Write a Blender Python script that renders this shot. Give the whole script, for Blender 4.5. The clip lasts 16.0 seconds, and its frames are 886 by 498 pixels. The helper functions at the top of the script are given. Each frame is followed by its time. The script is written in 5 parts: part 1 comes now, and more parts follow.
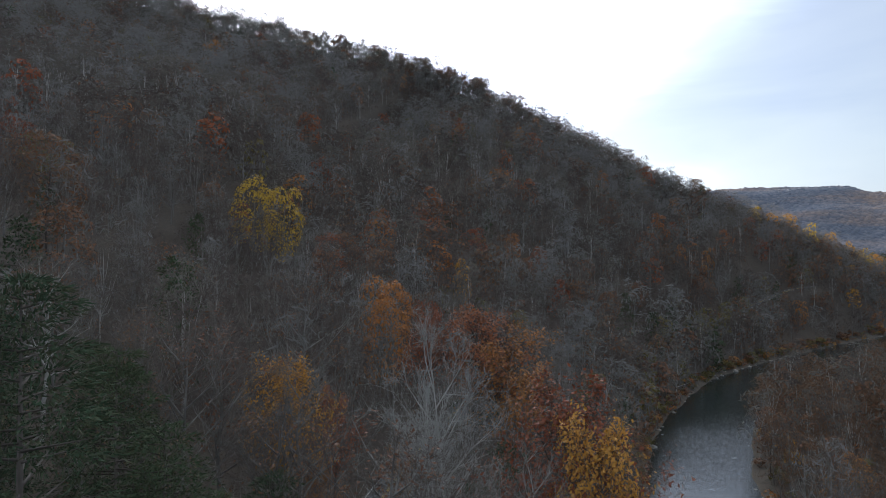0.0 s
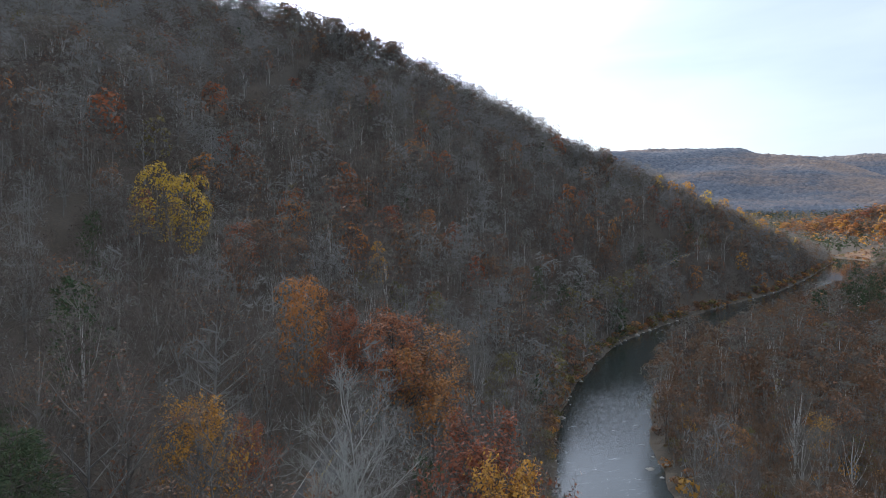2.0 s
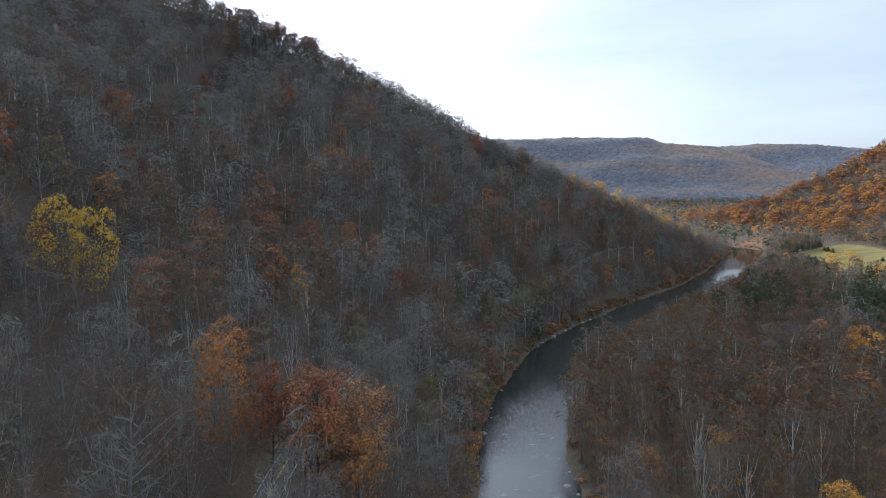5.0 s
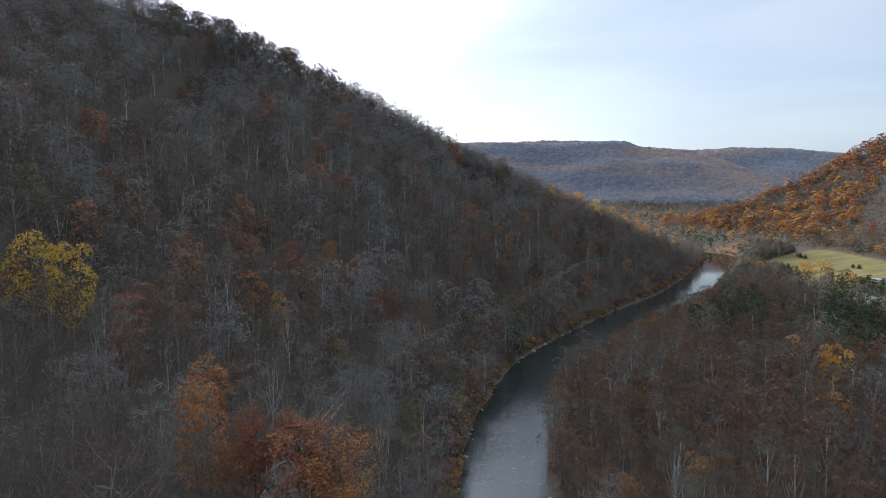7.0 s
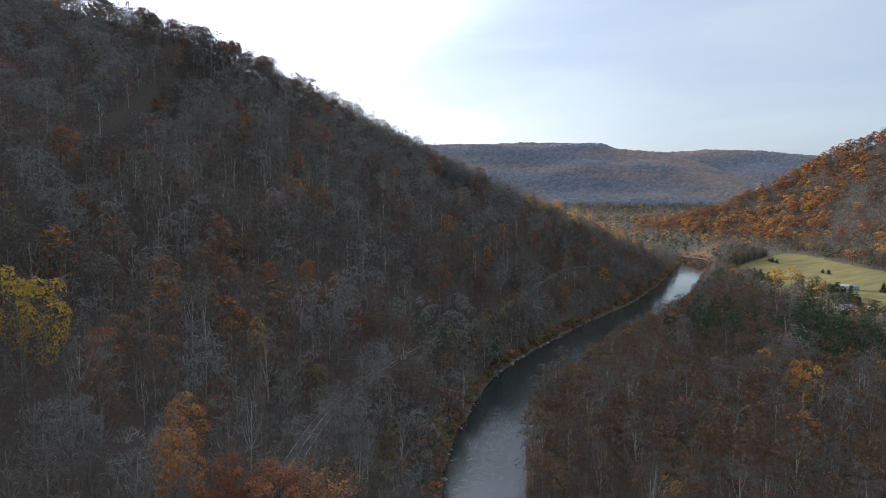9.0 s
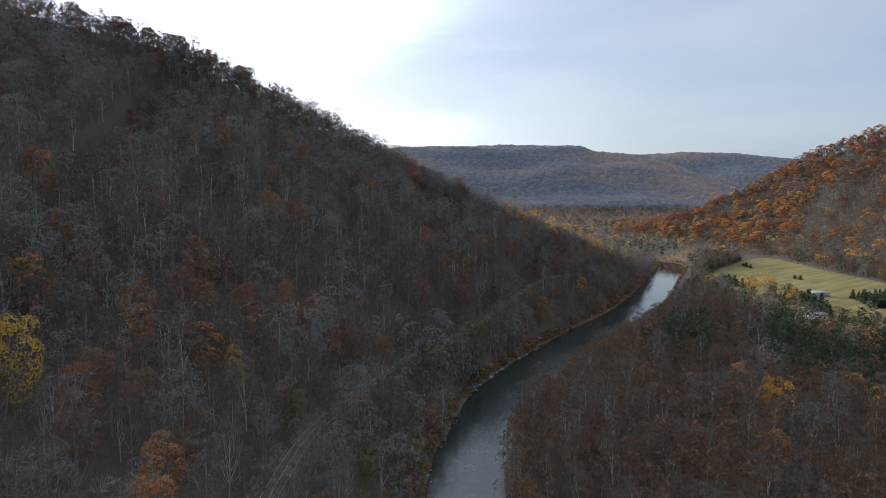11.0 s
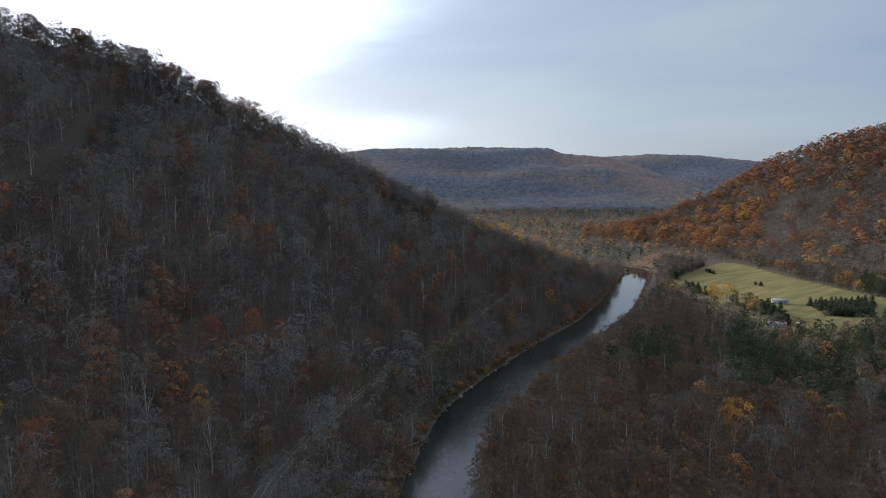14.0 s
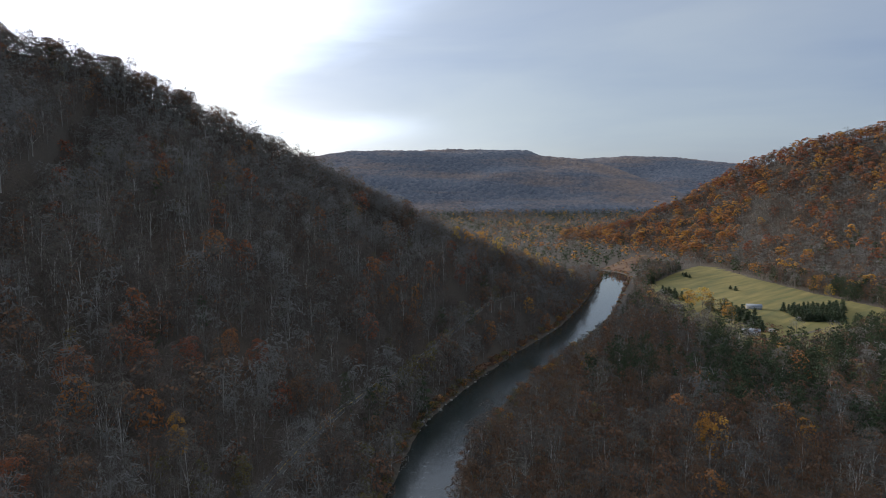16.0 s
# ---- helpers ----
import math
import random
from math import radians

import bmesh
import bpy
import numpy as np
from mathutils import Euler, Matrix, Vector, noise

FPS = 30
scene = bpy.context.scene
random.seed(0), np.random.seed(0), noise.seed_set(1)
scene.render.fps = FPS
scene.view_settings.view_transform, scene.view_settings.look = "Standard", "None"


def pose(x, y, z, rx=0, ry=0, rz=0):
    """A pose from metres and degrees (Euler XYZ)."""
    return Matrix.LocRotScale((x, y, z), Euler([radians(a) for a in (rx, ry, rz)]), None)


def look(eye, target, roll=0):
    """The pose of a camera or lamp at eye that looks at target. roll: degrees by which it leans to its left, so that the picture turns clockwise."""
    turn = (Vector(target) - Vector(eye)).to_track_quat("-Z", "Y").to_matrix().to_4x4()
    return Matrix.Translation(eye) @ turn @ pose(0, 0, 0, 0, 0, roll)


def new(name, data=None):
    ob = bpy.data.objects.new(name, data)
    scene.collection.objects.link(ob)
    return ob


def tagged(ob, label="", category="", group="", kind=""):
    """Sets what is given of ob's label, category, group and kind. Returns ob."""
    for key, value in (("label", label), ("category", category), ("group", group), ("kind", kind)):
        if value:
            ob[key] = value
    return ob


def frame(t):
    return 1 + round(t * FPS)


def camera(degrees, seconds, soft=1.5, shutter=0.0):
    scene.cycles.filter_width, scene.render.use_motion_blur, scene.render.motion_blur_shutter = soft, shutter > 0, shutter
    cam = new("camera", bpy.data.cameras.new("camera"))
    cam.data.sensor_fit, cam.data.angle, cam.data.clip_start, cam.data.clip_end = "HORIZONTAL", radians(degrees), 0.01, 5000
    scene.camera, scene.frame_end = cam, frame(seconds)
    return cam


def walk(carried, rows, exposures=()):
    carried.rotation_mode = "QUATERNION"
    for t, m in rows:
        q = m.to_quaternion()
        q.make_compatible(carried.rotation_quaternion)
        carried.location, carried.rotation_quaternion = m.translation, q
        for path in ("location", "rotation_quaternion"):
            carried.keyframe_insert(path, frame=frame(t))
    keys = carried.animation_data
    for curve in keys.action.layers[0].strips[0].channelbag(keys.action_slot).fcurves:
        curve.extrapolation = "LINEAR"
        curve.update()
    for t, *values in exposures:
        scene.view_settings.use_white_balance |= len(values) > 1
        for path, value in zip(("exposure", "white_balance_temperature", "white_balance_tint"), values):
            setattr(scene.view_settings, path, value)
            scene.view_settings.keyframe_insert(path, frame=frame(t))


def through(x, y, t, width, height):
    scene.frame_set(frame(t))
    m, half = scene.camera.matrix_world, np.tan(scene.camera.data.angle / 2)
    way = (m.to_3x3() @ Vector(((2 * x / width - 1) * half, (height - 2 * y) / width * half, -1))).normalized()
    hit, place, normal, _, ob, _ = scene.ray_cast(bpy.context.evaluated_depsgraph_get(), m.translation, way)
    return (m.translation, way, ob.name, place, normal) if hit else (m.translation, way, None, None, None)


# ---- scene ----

# camera and its way: seconds, x, y, z, heading from north (+y) towards east, tilt, lean
PATH = [
    (0, -0.10, 0.16, 59.98, 17.32, 0.38, 0.33),
    (0.5, -0.01, 0.11, 61.92, 17.34, -0.45, 0.24),
    (1, 0.04, 0.10, 63.87, 17.35, -1.75, 0.16),
    (1.1, 0.04, 0.10, 64.26, 17.37, -2.01, 0.15),
    (1.2, 0.05, 0.11, 64.65, 17.37, -2.27, 0.13),
    (1.3, 0.05, 0.12, 65.04, 17.39, -2.53, 0.12),
    (1.4, 0.05, 0.12, 65.44, 17.68, -2.79, 0.11),
    (1.5, 0.05, 0.13, 65.83, 19.05, -3.04, 0.10),
    (1.6, 0.05, 0.14, 66.22, 20.54, -3.12, 0.09),
    (1.7, 0.05, 0.15, 66.61, 21.76, -3.20, 0.08),
    (1.8, 0.04, 0.17, 67.00, 22.89, -3.28, 0.07),
    (1.9, 0.04, 0.18, 67.39, 23.98, -3.36, 0.06),
    (2, 0.03, 0.19, 67.79, 24.97, -3.43, 0.05),
    (2.1, 0.02, 0.21, 68.18, 25.87, -3.50, 0.05),
    (2.2, 0.01, 0.22, 68.57, 26.45, -3.57, 0.04),
    (2.3, 0.01, 0.24, 68.97, 26.89, -3.64, 0.03),
    (2.4, -0.00, 0.26, 69.36, 27.29, -3.70, 0.03),
    (2.5, -0.01, 0.28, 69.75, 27.60, -3.77, 0.02),
    (3, -0.08, 0.38, 71.72, 28.75, -4.07, -0.00),
    (3.5, -0.17, 0.48, 73.70, 29.88, -4.38, -0.02),
    (4, -0.26, 0.59, 75.68, 30.96, -4.64, -0.02),
    (6.5, -0.77, 0.97, 85.60, 33.63, -4.70, 0.01),
    (7, -0.86, 0.99, 87.59, 34.20, -4.70, 0.02),
    (7.5, -0.93, 0.99, 89.58, 34.70, -4.69, 0.03),
    (8, -0.99, 0.96, 91.56, 35.19, -4.68, 0.03),
    (8.5, -1.04, 0.90, 93.54, 35.69, -4.69, 0.04),
    (9, -1.07, 0.82, 95.53, 36.17, -4.69, 0.04),
    (11.5, -0.96, 0.15, 105.37, 38.50, -4.64, 0.01),
    (12, -0.88, -0.02, 107.32, 38.96, -4.65, -0.01),
    (12.5, -0.79, -0.19, 109.26, 39.42, -4.62, -0.03),
    (13, -0.69, -0.35, 111.20, 39.87, -4.62, -0.06),
    (13.5, -0.58, -0.49, 113.13, 40.31, -4.61, -0.08),
    (14, -0.45, -0.62, 115.05, 40.77, -4.63, -0.11),
    (14.5, -0.32, -0.71, 116.96, 41.23, -4.62, -0.14),
    (15, -0.19, -0.76, 118.86, 41.69, -4.59, -0.18),
    (15.5, -0.05, -0.76, 120.74, 42.14, -4.57, -0.21),
    (16, 0.08, -0.70, 122.62, 42.62, -4.57, -0.24),
]


def aim(x, y, z, heading, tilt, lean):
    a, b = radians(heading), radians(tilt)
    ahead = Vector((math.sin(a) * math.cos(b), math.cos(a) * math.cos(b), math.sin(b)))
    return look((x, y, z), Vector((x, y, z)) + 10 * ahead, lean)


cam = camera(70.6, 16.0, soft=0.9)
walk(cam, [(t, aim(*row)) for t, *row in PATH], exposures=[(0, 0.5), (1.0, 0.65), (2.0, 0.85), (4.0, 0.85), (7.0, 0.65), (9.0, 0.5), (12.0, 0.25), (16.0, 0.0)])

# ---- sky and sun: low autumn sun behind the ridge, thin high cloud ----
SUN_HEADING, SUN_HEIGHT = 1.0, 15.0
sun_way = Vector((math.sin(radians(SUN_HEADING)) * math.cos(radians(SUN_HEIGHT)),
                  math.cos(radians(SUN_HEADING)) * math.cos(radians(SUN_HEIGHT)), math.sin(radians(SUN_HEIGHT))))


class Nodes:
    """Short hand for a node tree."""

    def __init__(self, tree):
        self.t = tree
        tree.nodes.clear()

    def add(self, kind, values=(), **props):
        n = self.t.nodes.new(kind)
        for k, v in props.items():
            setattr(n, k, v)
        for k, v in dict(values).items():
            if isinstance(v, bpy.types.NodeSocket):
                self.t.links.new(v, n.inputs[k])
            else:
                n.inputs[k].default_value = v
        return n

    def math(self, op, a, b=0.0, clamp=False):
        n = self.add("ShaderNodeMath", {0: a, 1: b}, operation=op)
        n.use_clamp = clamp
        return n.outputs[0]

    def mix(self, fac, a, b, blend="MIX"):
        n = self.add("ShaderNodeMix", {0: fac, 6: a, 7: b}, data_type="RGBA", blend_type=blend)
        return n.outputs[2]

    def ramp(self, fac, stops):
        n = self.add("ShaderNodeValToRGB", {0: fac})
        el = n.color_ramp.elements
        while len(el) < len(stops):
            el.new(0.5)
        for e, (p, c) in zip(el, stops):
            e.position, e.color = p, (c, c, c, 1) if isinstance(c, (int, float)) else (*c, 1)
        return n.outputs[0]

    def noise(self, vector, scale, detail=4.0, rough=0.55, dist=0.0):
        n = self.add("ShaderNodeTexNoise", {"Vector": vector, "Scale": scale, "Detail": detail, "Roughness": rough, "Distortion": dist})
        return n.outputs[0]


world = bpy.data.worlds.new("sky")
scene.world = world
world.use_nodes = True
w = Nodes(world.node_tree)
way = w.add("ShaderNodeTexCoord").outputs["Generated"]
nishita = w.add("ShaderNodeTexSky", sky_type="NISHITA", sun_disc=False, sun_elevation=radians(SUN_HEIGHT),
                sun_rotation=radians(SUN_HEADING), altitude=400.0, air_density=1.0, dust_density=1.5, ozone_density=1.2)
dot = w.add("ShaderNodeVectorMath", {0: way, 1: tuple(sun_way)}, operation="DOT_PRODUCT").outputs["Value"]
near_sun = w.math("MAXIMUM", dot, 0.0)
glow = w.math("POWER", near_sun, 6.5)
core = w.math("POWER", near_sun, 60.0)
# thin cloud in long soft streaks
flat = w.add("ShaderNodeMapping", {"Vector": way, "Rotation": (0.0, 0.12, 0.5), "Scale": (1.0, 1.0, 5.0)}).outputs[0]
streak = w.ramp(w.noise(flat, 1.6, 5.0, 0.5, 0.4), [(0.36, 0.0), (0.66, 1.0)])
veil = w.mix(streak, (0.4, 0.54, 0.96, 1), (0.76, 0.88, 1.13, 1))
# a grey-blue sheet of cloud whose edge slants down towards the sun, with a bright gap below it
axes = w.add("ShaderNodeSeparateXYZ", {0: way}).outputs
bearing = w.math("ARCTAN2", axes[0], axes[1])
steep = w.math("ARCSINE", axes[2])
ragged = w.math("MULTIPLY", w.math("SUBTRACT", w.noise(flat, 3.0, 4.0, 0.55, 0.5), 0.5), 0.28)
past = w.math("SUBTRACT", bearing, w.math("ADD", w.math("MULTIPLY", w.math("SUBTRACT", steep, 0.166), 2.2), 0.36))
sheet = w.add("ShaderNodeMapRange", {0: w.math("ADD", past, ragged), 1: -0.05, 2: 0.16, 3: 0.0, 4: 1.0}, interpolation_type="SMOOTHSTEP").outputs[0]
low = w.add("ShaderNodeMapRange", {0: steep, 1: 0.085, 2: 0.14, 3: 0.0, 4: 1.0}, interpolation_type="SMOOTHSTEP").outputs[0]
sheet = w.math("MULTIPLY", sheet, w.math("ADD", w.math("MULTIPLY", low, 0.3), 0.7))
gap = w.math("MULTIPLY", w.math("POWER", 2.718, w.math("MULTIPLY", w.math("POWER", w.math("MULTIPLY", w.math("ADD", w.math("SUBTRACT", steep, 0.112), w.math("MULTIPLY", ragged, 0.12)), 55.0), 2.0), -1.0)),
             w.add("ShaderNodeMapRange", {0: bearing, 1: 0.56, 2: 0.78, 3: 0.55, 4: 0.0}, interpolation_type="SMOOTHSTEP").outputs[0])
glow = w.math("MULTIPLY", glow, w.math("SUBTRACT", 1.0, w.math("MULTIPLY", sheet, 0.74)))
lit = w.math("ADD", w.math("MULTIPLY", glow, 2.6), w.math("MULTIPLY", core, 5.0))
lit = w.math("ADD", w.math("ADD", lit, gap), 0.42)
rise = w.math("MAXIMUM", w.add("ShaderNodeSeparateXYZ", {0: way}).outputs[2], 0.0)  # cloud is brightest overhead
lit = w.math("MULTIPLY", lit, w.math("ADD", w.math("MULTIPLY", w.math("POWER", rise, 1.5), 1.1), 1.0))
veil = w.mix(w.math("POWER", rise, 0.8), veil, (0.93, 0.97, 0.97, 1))
cloud = w.mix(1.0, veil, w.add("ShaderNodeCombineColor", {0: lit, 1: lit, 2: lit}).outputs[0], "MULTIPLY")
back_sky = w.add("ShaderNodeBackground", {"Color": nishita.outputs[0], "Strength": 0.05})
back_cloud = w.add("ShaderNodeBackground", {"Color": cloud, "Strength": 0.76})
both = w.add("ShaderNodeAddShader", {0: back_sky.outputs[0], 1: back_cloud.outputs[0]})
w.add("ShaderNodeOutputWorld", {"Surface": both.outputs[0]})

sun = new("sun", bpy.data.lights.new("sun", "SUN"))
sun.data.energy, sun.data.angle, sun.data.color = 3.2, radians(0.6), (1.0, 0.83, 0.62)
sun.matrix_world = look((0, 0, 900), Vector((0, 0, 900)) - sun_way)

# ---- materials ----


def surface(name):
    m = bpy.data.materials.new(name)
    m.use_nodes = True
    return m, Nodes(m.node_tree)


def finish(n, colour, rough=0.8, height=None, bump=0.3, dist=0.05, **more):
    values = {"Base Color": colour, "Roughness": rough, **more}
    if height is not None:
        values["Normal"] = n.add("ShaderNodeBump", {"Height": height, "Strength": bump, "Distance": dist}).outputs[0]
    b = n.add("ShaderNodeBsdfPrincipled", values)
    n.add("ShaderNodeOutputMaterial", {"Surface": b.outputs[0]})


def tree_tint(n):
    """One number for each tree: its own random number, or the one that the joined woods carry."""
    own = n.add("ShaderNodeObjectInfo").outputs["Random"]
    kept = n.add("ShaderNodeAttribute", attribute_name="tint").outputs["Fac"]
    return n.math("FRACT", n.math("ADD", own, kept))


def bark(name, pale, dark, rust=0.0):
    m, n = surface(name)
    place = n.add("ShaderNodeTexCoord").outputs["Object"]
    grain = n.noise(n.add("ShaderNodeMapping", {"Vector": place, "Scale": (3.0, 3.0, 0.6)}).outputs[0], 2.0, 5.0)
    patch = n.ramp(n.noise(place, 0.6, 3.0), [(0.35, 0.0), (0.65, 1.0)])
    colour = n.mix(patch, (*dark, 1), (*pale, 1))
    colour = n.mix(n.math("MULTIPLY", grain, 0.5), colour, (*[c * 0.5 for c in dark], 1))
    tint = tree_tint(n)
    colour = n.mix(n.math("MULTIPLY", n.ramp(tint, [(0.2, 0.0), (1.0, 1.0)]), 0.6), colour, (*dark, 1))
    finish(n, colour, 0.85, grain, 0.5, 0.03)
    return m


def twigs(name, pale, dark):
    """Fine round twigs: matt, lit from all round, a tone for each tree."""
    m, n = surface(name)
    place = n.add("ShaderNodeTexCoord").outputs["Object"]
    isle = n.add("ShaderNodeNewGeometry").outputs["Random Per Island"]
    tone = n.math("ADD", n.math("MULTIPLY", tree_tint(n), 0.85), n.math("MULTIPLY", isle, 0.15))
    colour = n.mix(tone, (*dark, 1), (*pale, 1))
    colour = n.mix(n.math("MULTIPLY", n.noise(place, 1.5, 3.0), 0.3), colour, (*[c * 0.6 for c in dark], 1))
    b = n.add("ShaderNodeBsdfDiffuse", {"Color": colour, "Roughness": 0.9})
    tr = n.add("ShaderNodeBsdfTranslucent", {"Color": colour})
    n.add("ShaderNodeOutputMaterial", {"Surface": n.add("ShaderNodeMixShader", {0: 0.32, 1: b.outputs[0], 2: tr.outputs[0]}).outputs[0]})
    return m


def leaf(name, stops, rough=0.6, through=0.35):
    """Leaves: a colour for each tree, changed a little from leaf to leaf, some light passing through."""
    m, n = surface(name)
    isle = n.add("ShaderNodeNewGeometry").outputs["Random Per Island"]
    tint = tree_tint(n)
    pick = n.math("ADD", n.math("MULTIPLY", tint, 0.72), n.math("MULTIPLY", isle, 0.28))
    colour = n.ramp(pick, stops)
    dull = n.math("MULTIPLY", n.math("POWER", isle, 2.0), 0.5)
    colour = n.mix(dull, colour, (0.09, 0.05, 0.03, 1))
    b = n.add("ShaderNodeBsdfPrincipled", {"Base Color": colour, "Roughness": rough})
    tr = n.add("ShaderNodeBsdfTranslucent", {"Color": colour})
    mx = n.add("ShaderNodeMixShader", {0: through, 1: b.outputs[0], 2: tr.outputs[0]})
    n.add("ShaderNodeOutputMaterial", {"Surface": mx.outputs[0]})
    return m


BARK_PALE = bark("pale_bark", (0.56, 0.545, 0.52), (0.34, 0.325, 0.305))
BARK_GREY = bark("grey_bark", (0.32, 0.31, 0.29), (0.16, 0.15, 0.14))
BARK_DARK = bark("dark_bark", (0.13, 0.11, 0.095), (0.06, 0.05, 0.043))
TWIG_GREY = twigs("grey_twigs", (0.295, 0.292, 0.285), (0.205, 0.201, 0.193))
TWIG_SILVER = twigs("silver_twigs", (0.4, 0.4, 0.38), (0.28, 0.275, 0.26))
TWIG_DUN = twigs("dun_twigs", (0.24, 0.22, 0.195), (0.15, 0.135, 0.12))
TWIG_BROWN = twigs("brown_twigs", (0.2, 0.172, 0.154), (0.118, 0.1, 0.089))
TWIG_RUST = twigs("rusty_twigs", (0.245, 0.16, 0.11), (0.145, 0.097, 0.068))
LEAF_RUST = leaf("rust_leaves", [(0.0, (0.19, 0.09, 0.055)), (0.5, (0.23, 0.115, 0.06)), (1.0, (0.18, 0.12, 0.07))])
LEAF_RED = leaf("red_leaves", [(0.0, (0.27, 0.08, 0.042)), (0.6, (0.33, 0.105, 0.045)), (1.0, (0.37, 0.15, 0.055))])
LEAF_ORANGE = leaf("orange_leaves", [(0.0, (0.36, 0.13, 0.05)), (0.5, (0.44, 0.185, 0.055)), (1.0, (0.43, 0.22, 0.07))])
LEAF_GOLD = leaf("gold_leaves", [(0.0, (0.54, 0.24, 0.045)), (0.5, (0.6, 0.31, 0.05)), (1.0, (0.52, 0.3, 0.065))])
LEAF_YELLOW = leaf("yellow_leaves", [(0.0, (0.58, 0.39, 0.05)), (1.0, (0.55, 0.36, 0.06))])
LEAF_OLIVE = leaf("olive_leaves", [(0.0, (0.13, 0.12, 0.04)), (1.0, (0.2, 0.16, 0.05))])
NEEDLES = leaf("pine_needles", [(0.0, (0.03, 0.06, 0.032)), (0.5, (0.044, 0.08, 0.038)), (1.0, (0.065, 0.1, 0.045))], 0.9, 0.12)

m, n = surface("forest_floor")
geo = n.add("ShaderNodeNewGeometry").outputs["Position"]
big = n.noise(geo, 0.03, 5.0)
fine = n.noise(geo, 1.3, 6.0, 0.65)
litter = n.ramp(fine, [(0.3, (0.036, 0.03, 0.024)), (0.55, (0.075, 0.058, 0.044)), (0.75, (0.12, 0.082, 0.054))])
FLOOR_COLOUR = n.mix(n.ramp(big, [(0.35, 0.0), (0.65, 0.55)]), litter, (0.06, 0.055, 0.048, 1))
finish(n, FLOOR_COLOUR, 0.95, fine, 0.7, 0.3)
FLOOR = m

m, n = surface("meadow_grass")
geo = n.add("ShaderNodeNewGeometry").outputs["Position"]
mown = n.noise(n.add("ShaderNodeMapping", {"Vector": geo, "Rotation": (0, 0, -0.75), "Scale": (0.012, 0.09, 0.05)}).outputs[0], 1.0, 4.0)
fine = n.noise(geo, 0.8, 6.0, 0.7)
c = n.ramp(mown, [(0.3, (0.07, 0.08, 0.02)), (0.5, (0.16, 0.135, 0.032)), (0.72, (0.27, 0.205, 0.06))])
c = n.mix(n.math("MULTIPLY", fine, 0.5), c, (0.1, 0.1, 0.03, 1))
finish(n, c, 0.9, fine, 0.5, 0.1)
GRASS = m

m, n = surface("marsh_grass")
geo = n.add("ShaderNodeNewGeometry").outputs["Position"]
patch = n.noise(n.add("ShaderNodeMapping", {"Vector": geo, "Rotation": (0, 0, 0.5), "Scale": (0.02, 0.06, 0.05)}).outputs[0], 1.0, 5.0)
fine = n.noise(geo, 0.6, 5.0, 0.7)
c = n.ramp(patch, [(0.3, (0.1, 0.05, 0.028)), (0.55, (0.18, 0.09, 0.045)), (0.75, (0.25, 0.17, 0.09))])
c = n.mix(n.math("MULTIPLY", fine, 0.5), c, (0.09, 0.055, 0.03, 1))
finish(n, c, 0.9, fine, 0.6, 0.4)
MARSH = m

m, n = surface("river_water")
geo = n.add("ShaderNodeNewGeometry").outputs["Position"]
along = n.add("ShaderNodeMapping", {"Vector": geo, "Rotation": (0, 0, -0.72), "Scale": (0.35, 1.0, 1.0)}).outputs[0]
riffle = n.noise(along, 1.1, 7.0, 0.68, 0.8)
small = n.noise(geo, 3.0, 3.0, 0.6)
calm = n.ramp(n.noise(geo, 0.012, 2.0), [(0.4, 0.35), (0.62, 1.0)])
east = n.add("ShaderNodeSeparateXYZ", {0: geo}).outputs[0]
still = n.add("ShaderNodeMapRange", {0: east, 1: 430.0, 2: 640.0, 3: 1.0, 4: 0.06}).outputs[0]
height = n.math("ADD", riffle, n.math("MULTIPLY", small, 0.25))
foam = n.math("MULTIPLY", n.ramp(n.noise(along, 0.5, 6.0, 0.75, 1.0), [(0.6, 0.0), (0.7, 1.0)]), n.math("MULTIPLY", still, 0.22))
colour = n.mix(foam, (0.022, 0.03, 0.03, 1), (0.55, 0.58, 0.6, 1))
normal = n.add("ShaderNodeBump", {"Height": height, "Strength": n.math("MULTIPLY", n.math("MULTIPLY", calm, still), 0.3), "Distance": 0.4}).outputs[0]
rough = n.math("ADD", n.math("MULTIPLY", foam, 0.5), n.math("ADD", n.math("MULTIPLY", still, 0.05), 0.02))
b = n.add("ShaderNodeBsdfPrincipled", {"Base Color": colour, "Roughness": rough, "IOR": 1.48, "Normal": normal})
n.add("ShaderNodeOutputMaterial", {"Surface": b.outputs[0]})
WATER = m


def plain(name, colour, rough=0.7, scale=2.0, spread=0.35, bump=0.2, metal=0.0):
    m, n = surface(name)
    geo = n.add("ShaderNodeNewGeometry").outputs["Position"]
    a, b = n.noise(geo, scale, 5.0, 0.65), n.noise(geo, scale * 0.12, 3.0)
    f = n.math("ADD", n.math("MULTIPLY", a, 0.6), n.math("MULTIPLY", b, 0.4))
    f = n.ramp(f, [(0.32, 0.0), (0.68, 1.0)])
    c = n.mix(f, (*[v * (1 - spread) for v in colour], 1), (*[min(1, v * (1 + spread)) for v in colour], 1))
    finish(n, c, rough, a, bump, 0.02, Metallic=metal)
    return m


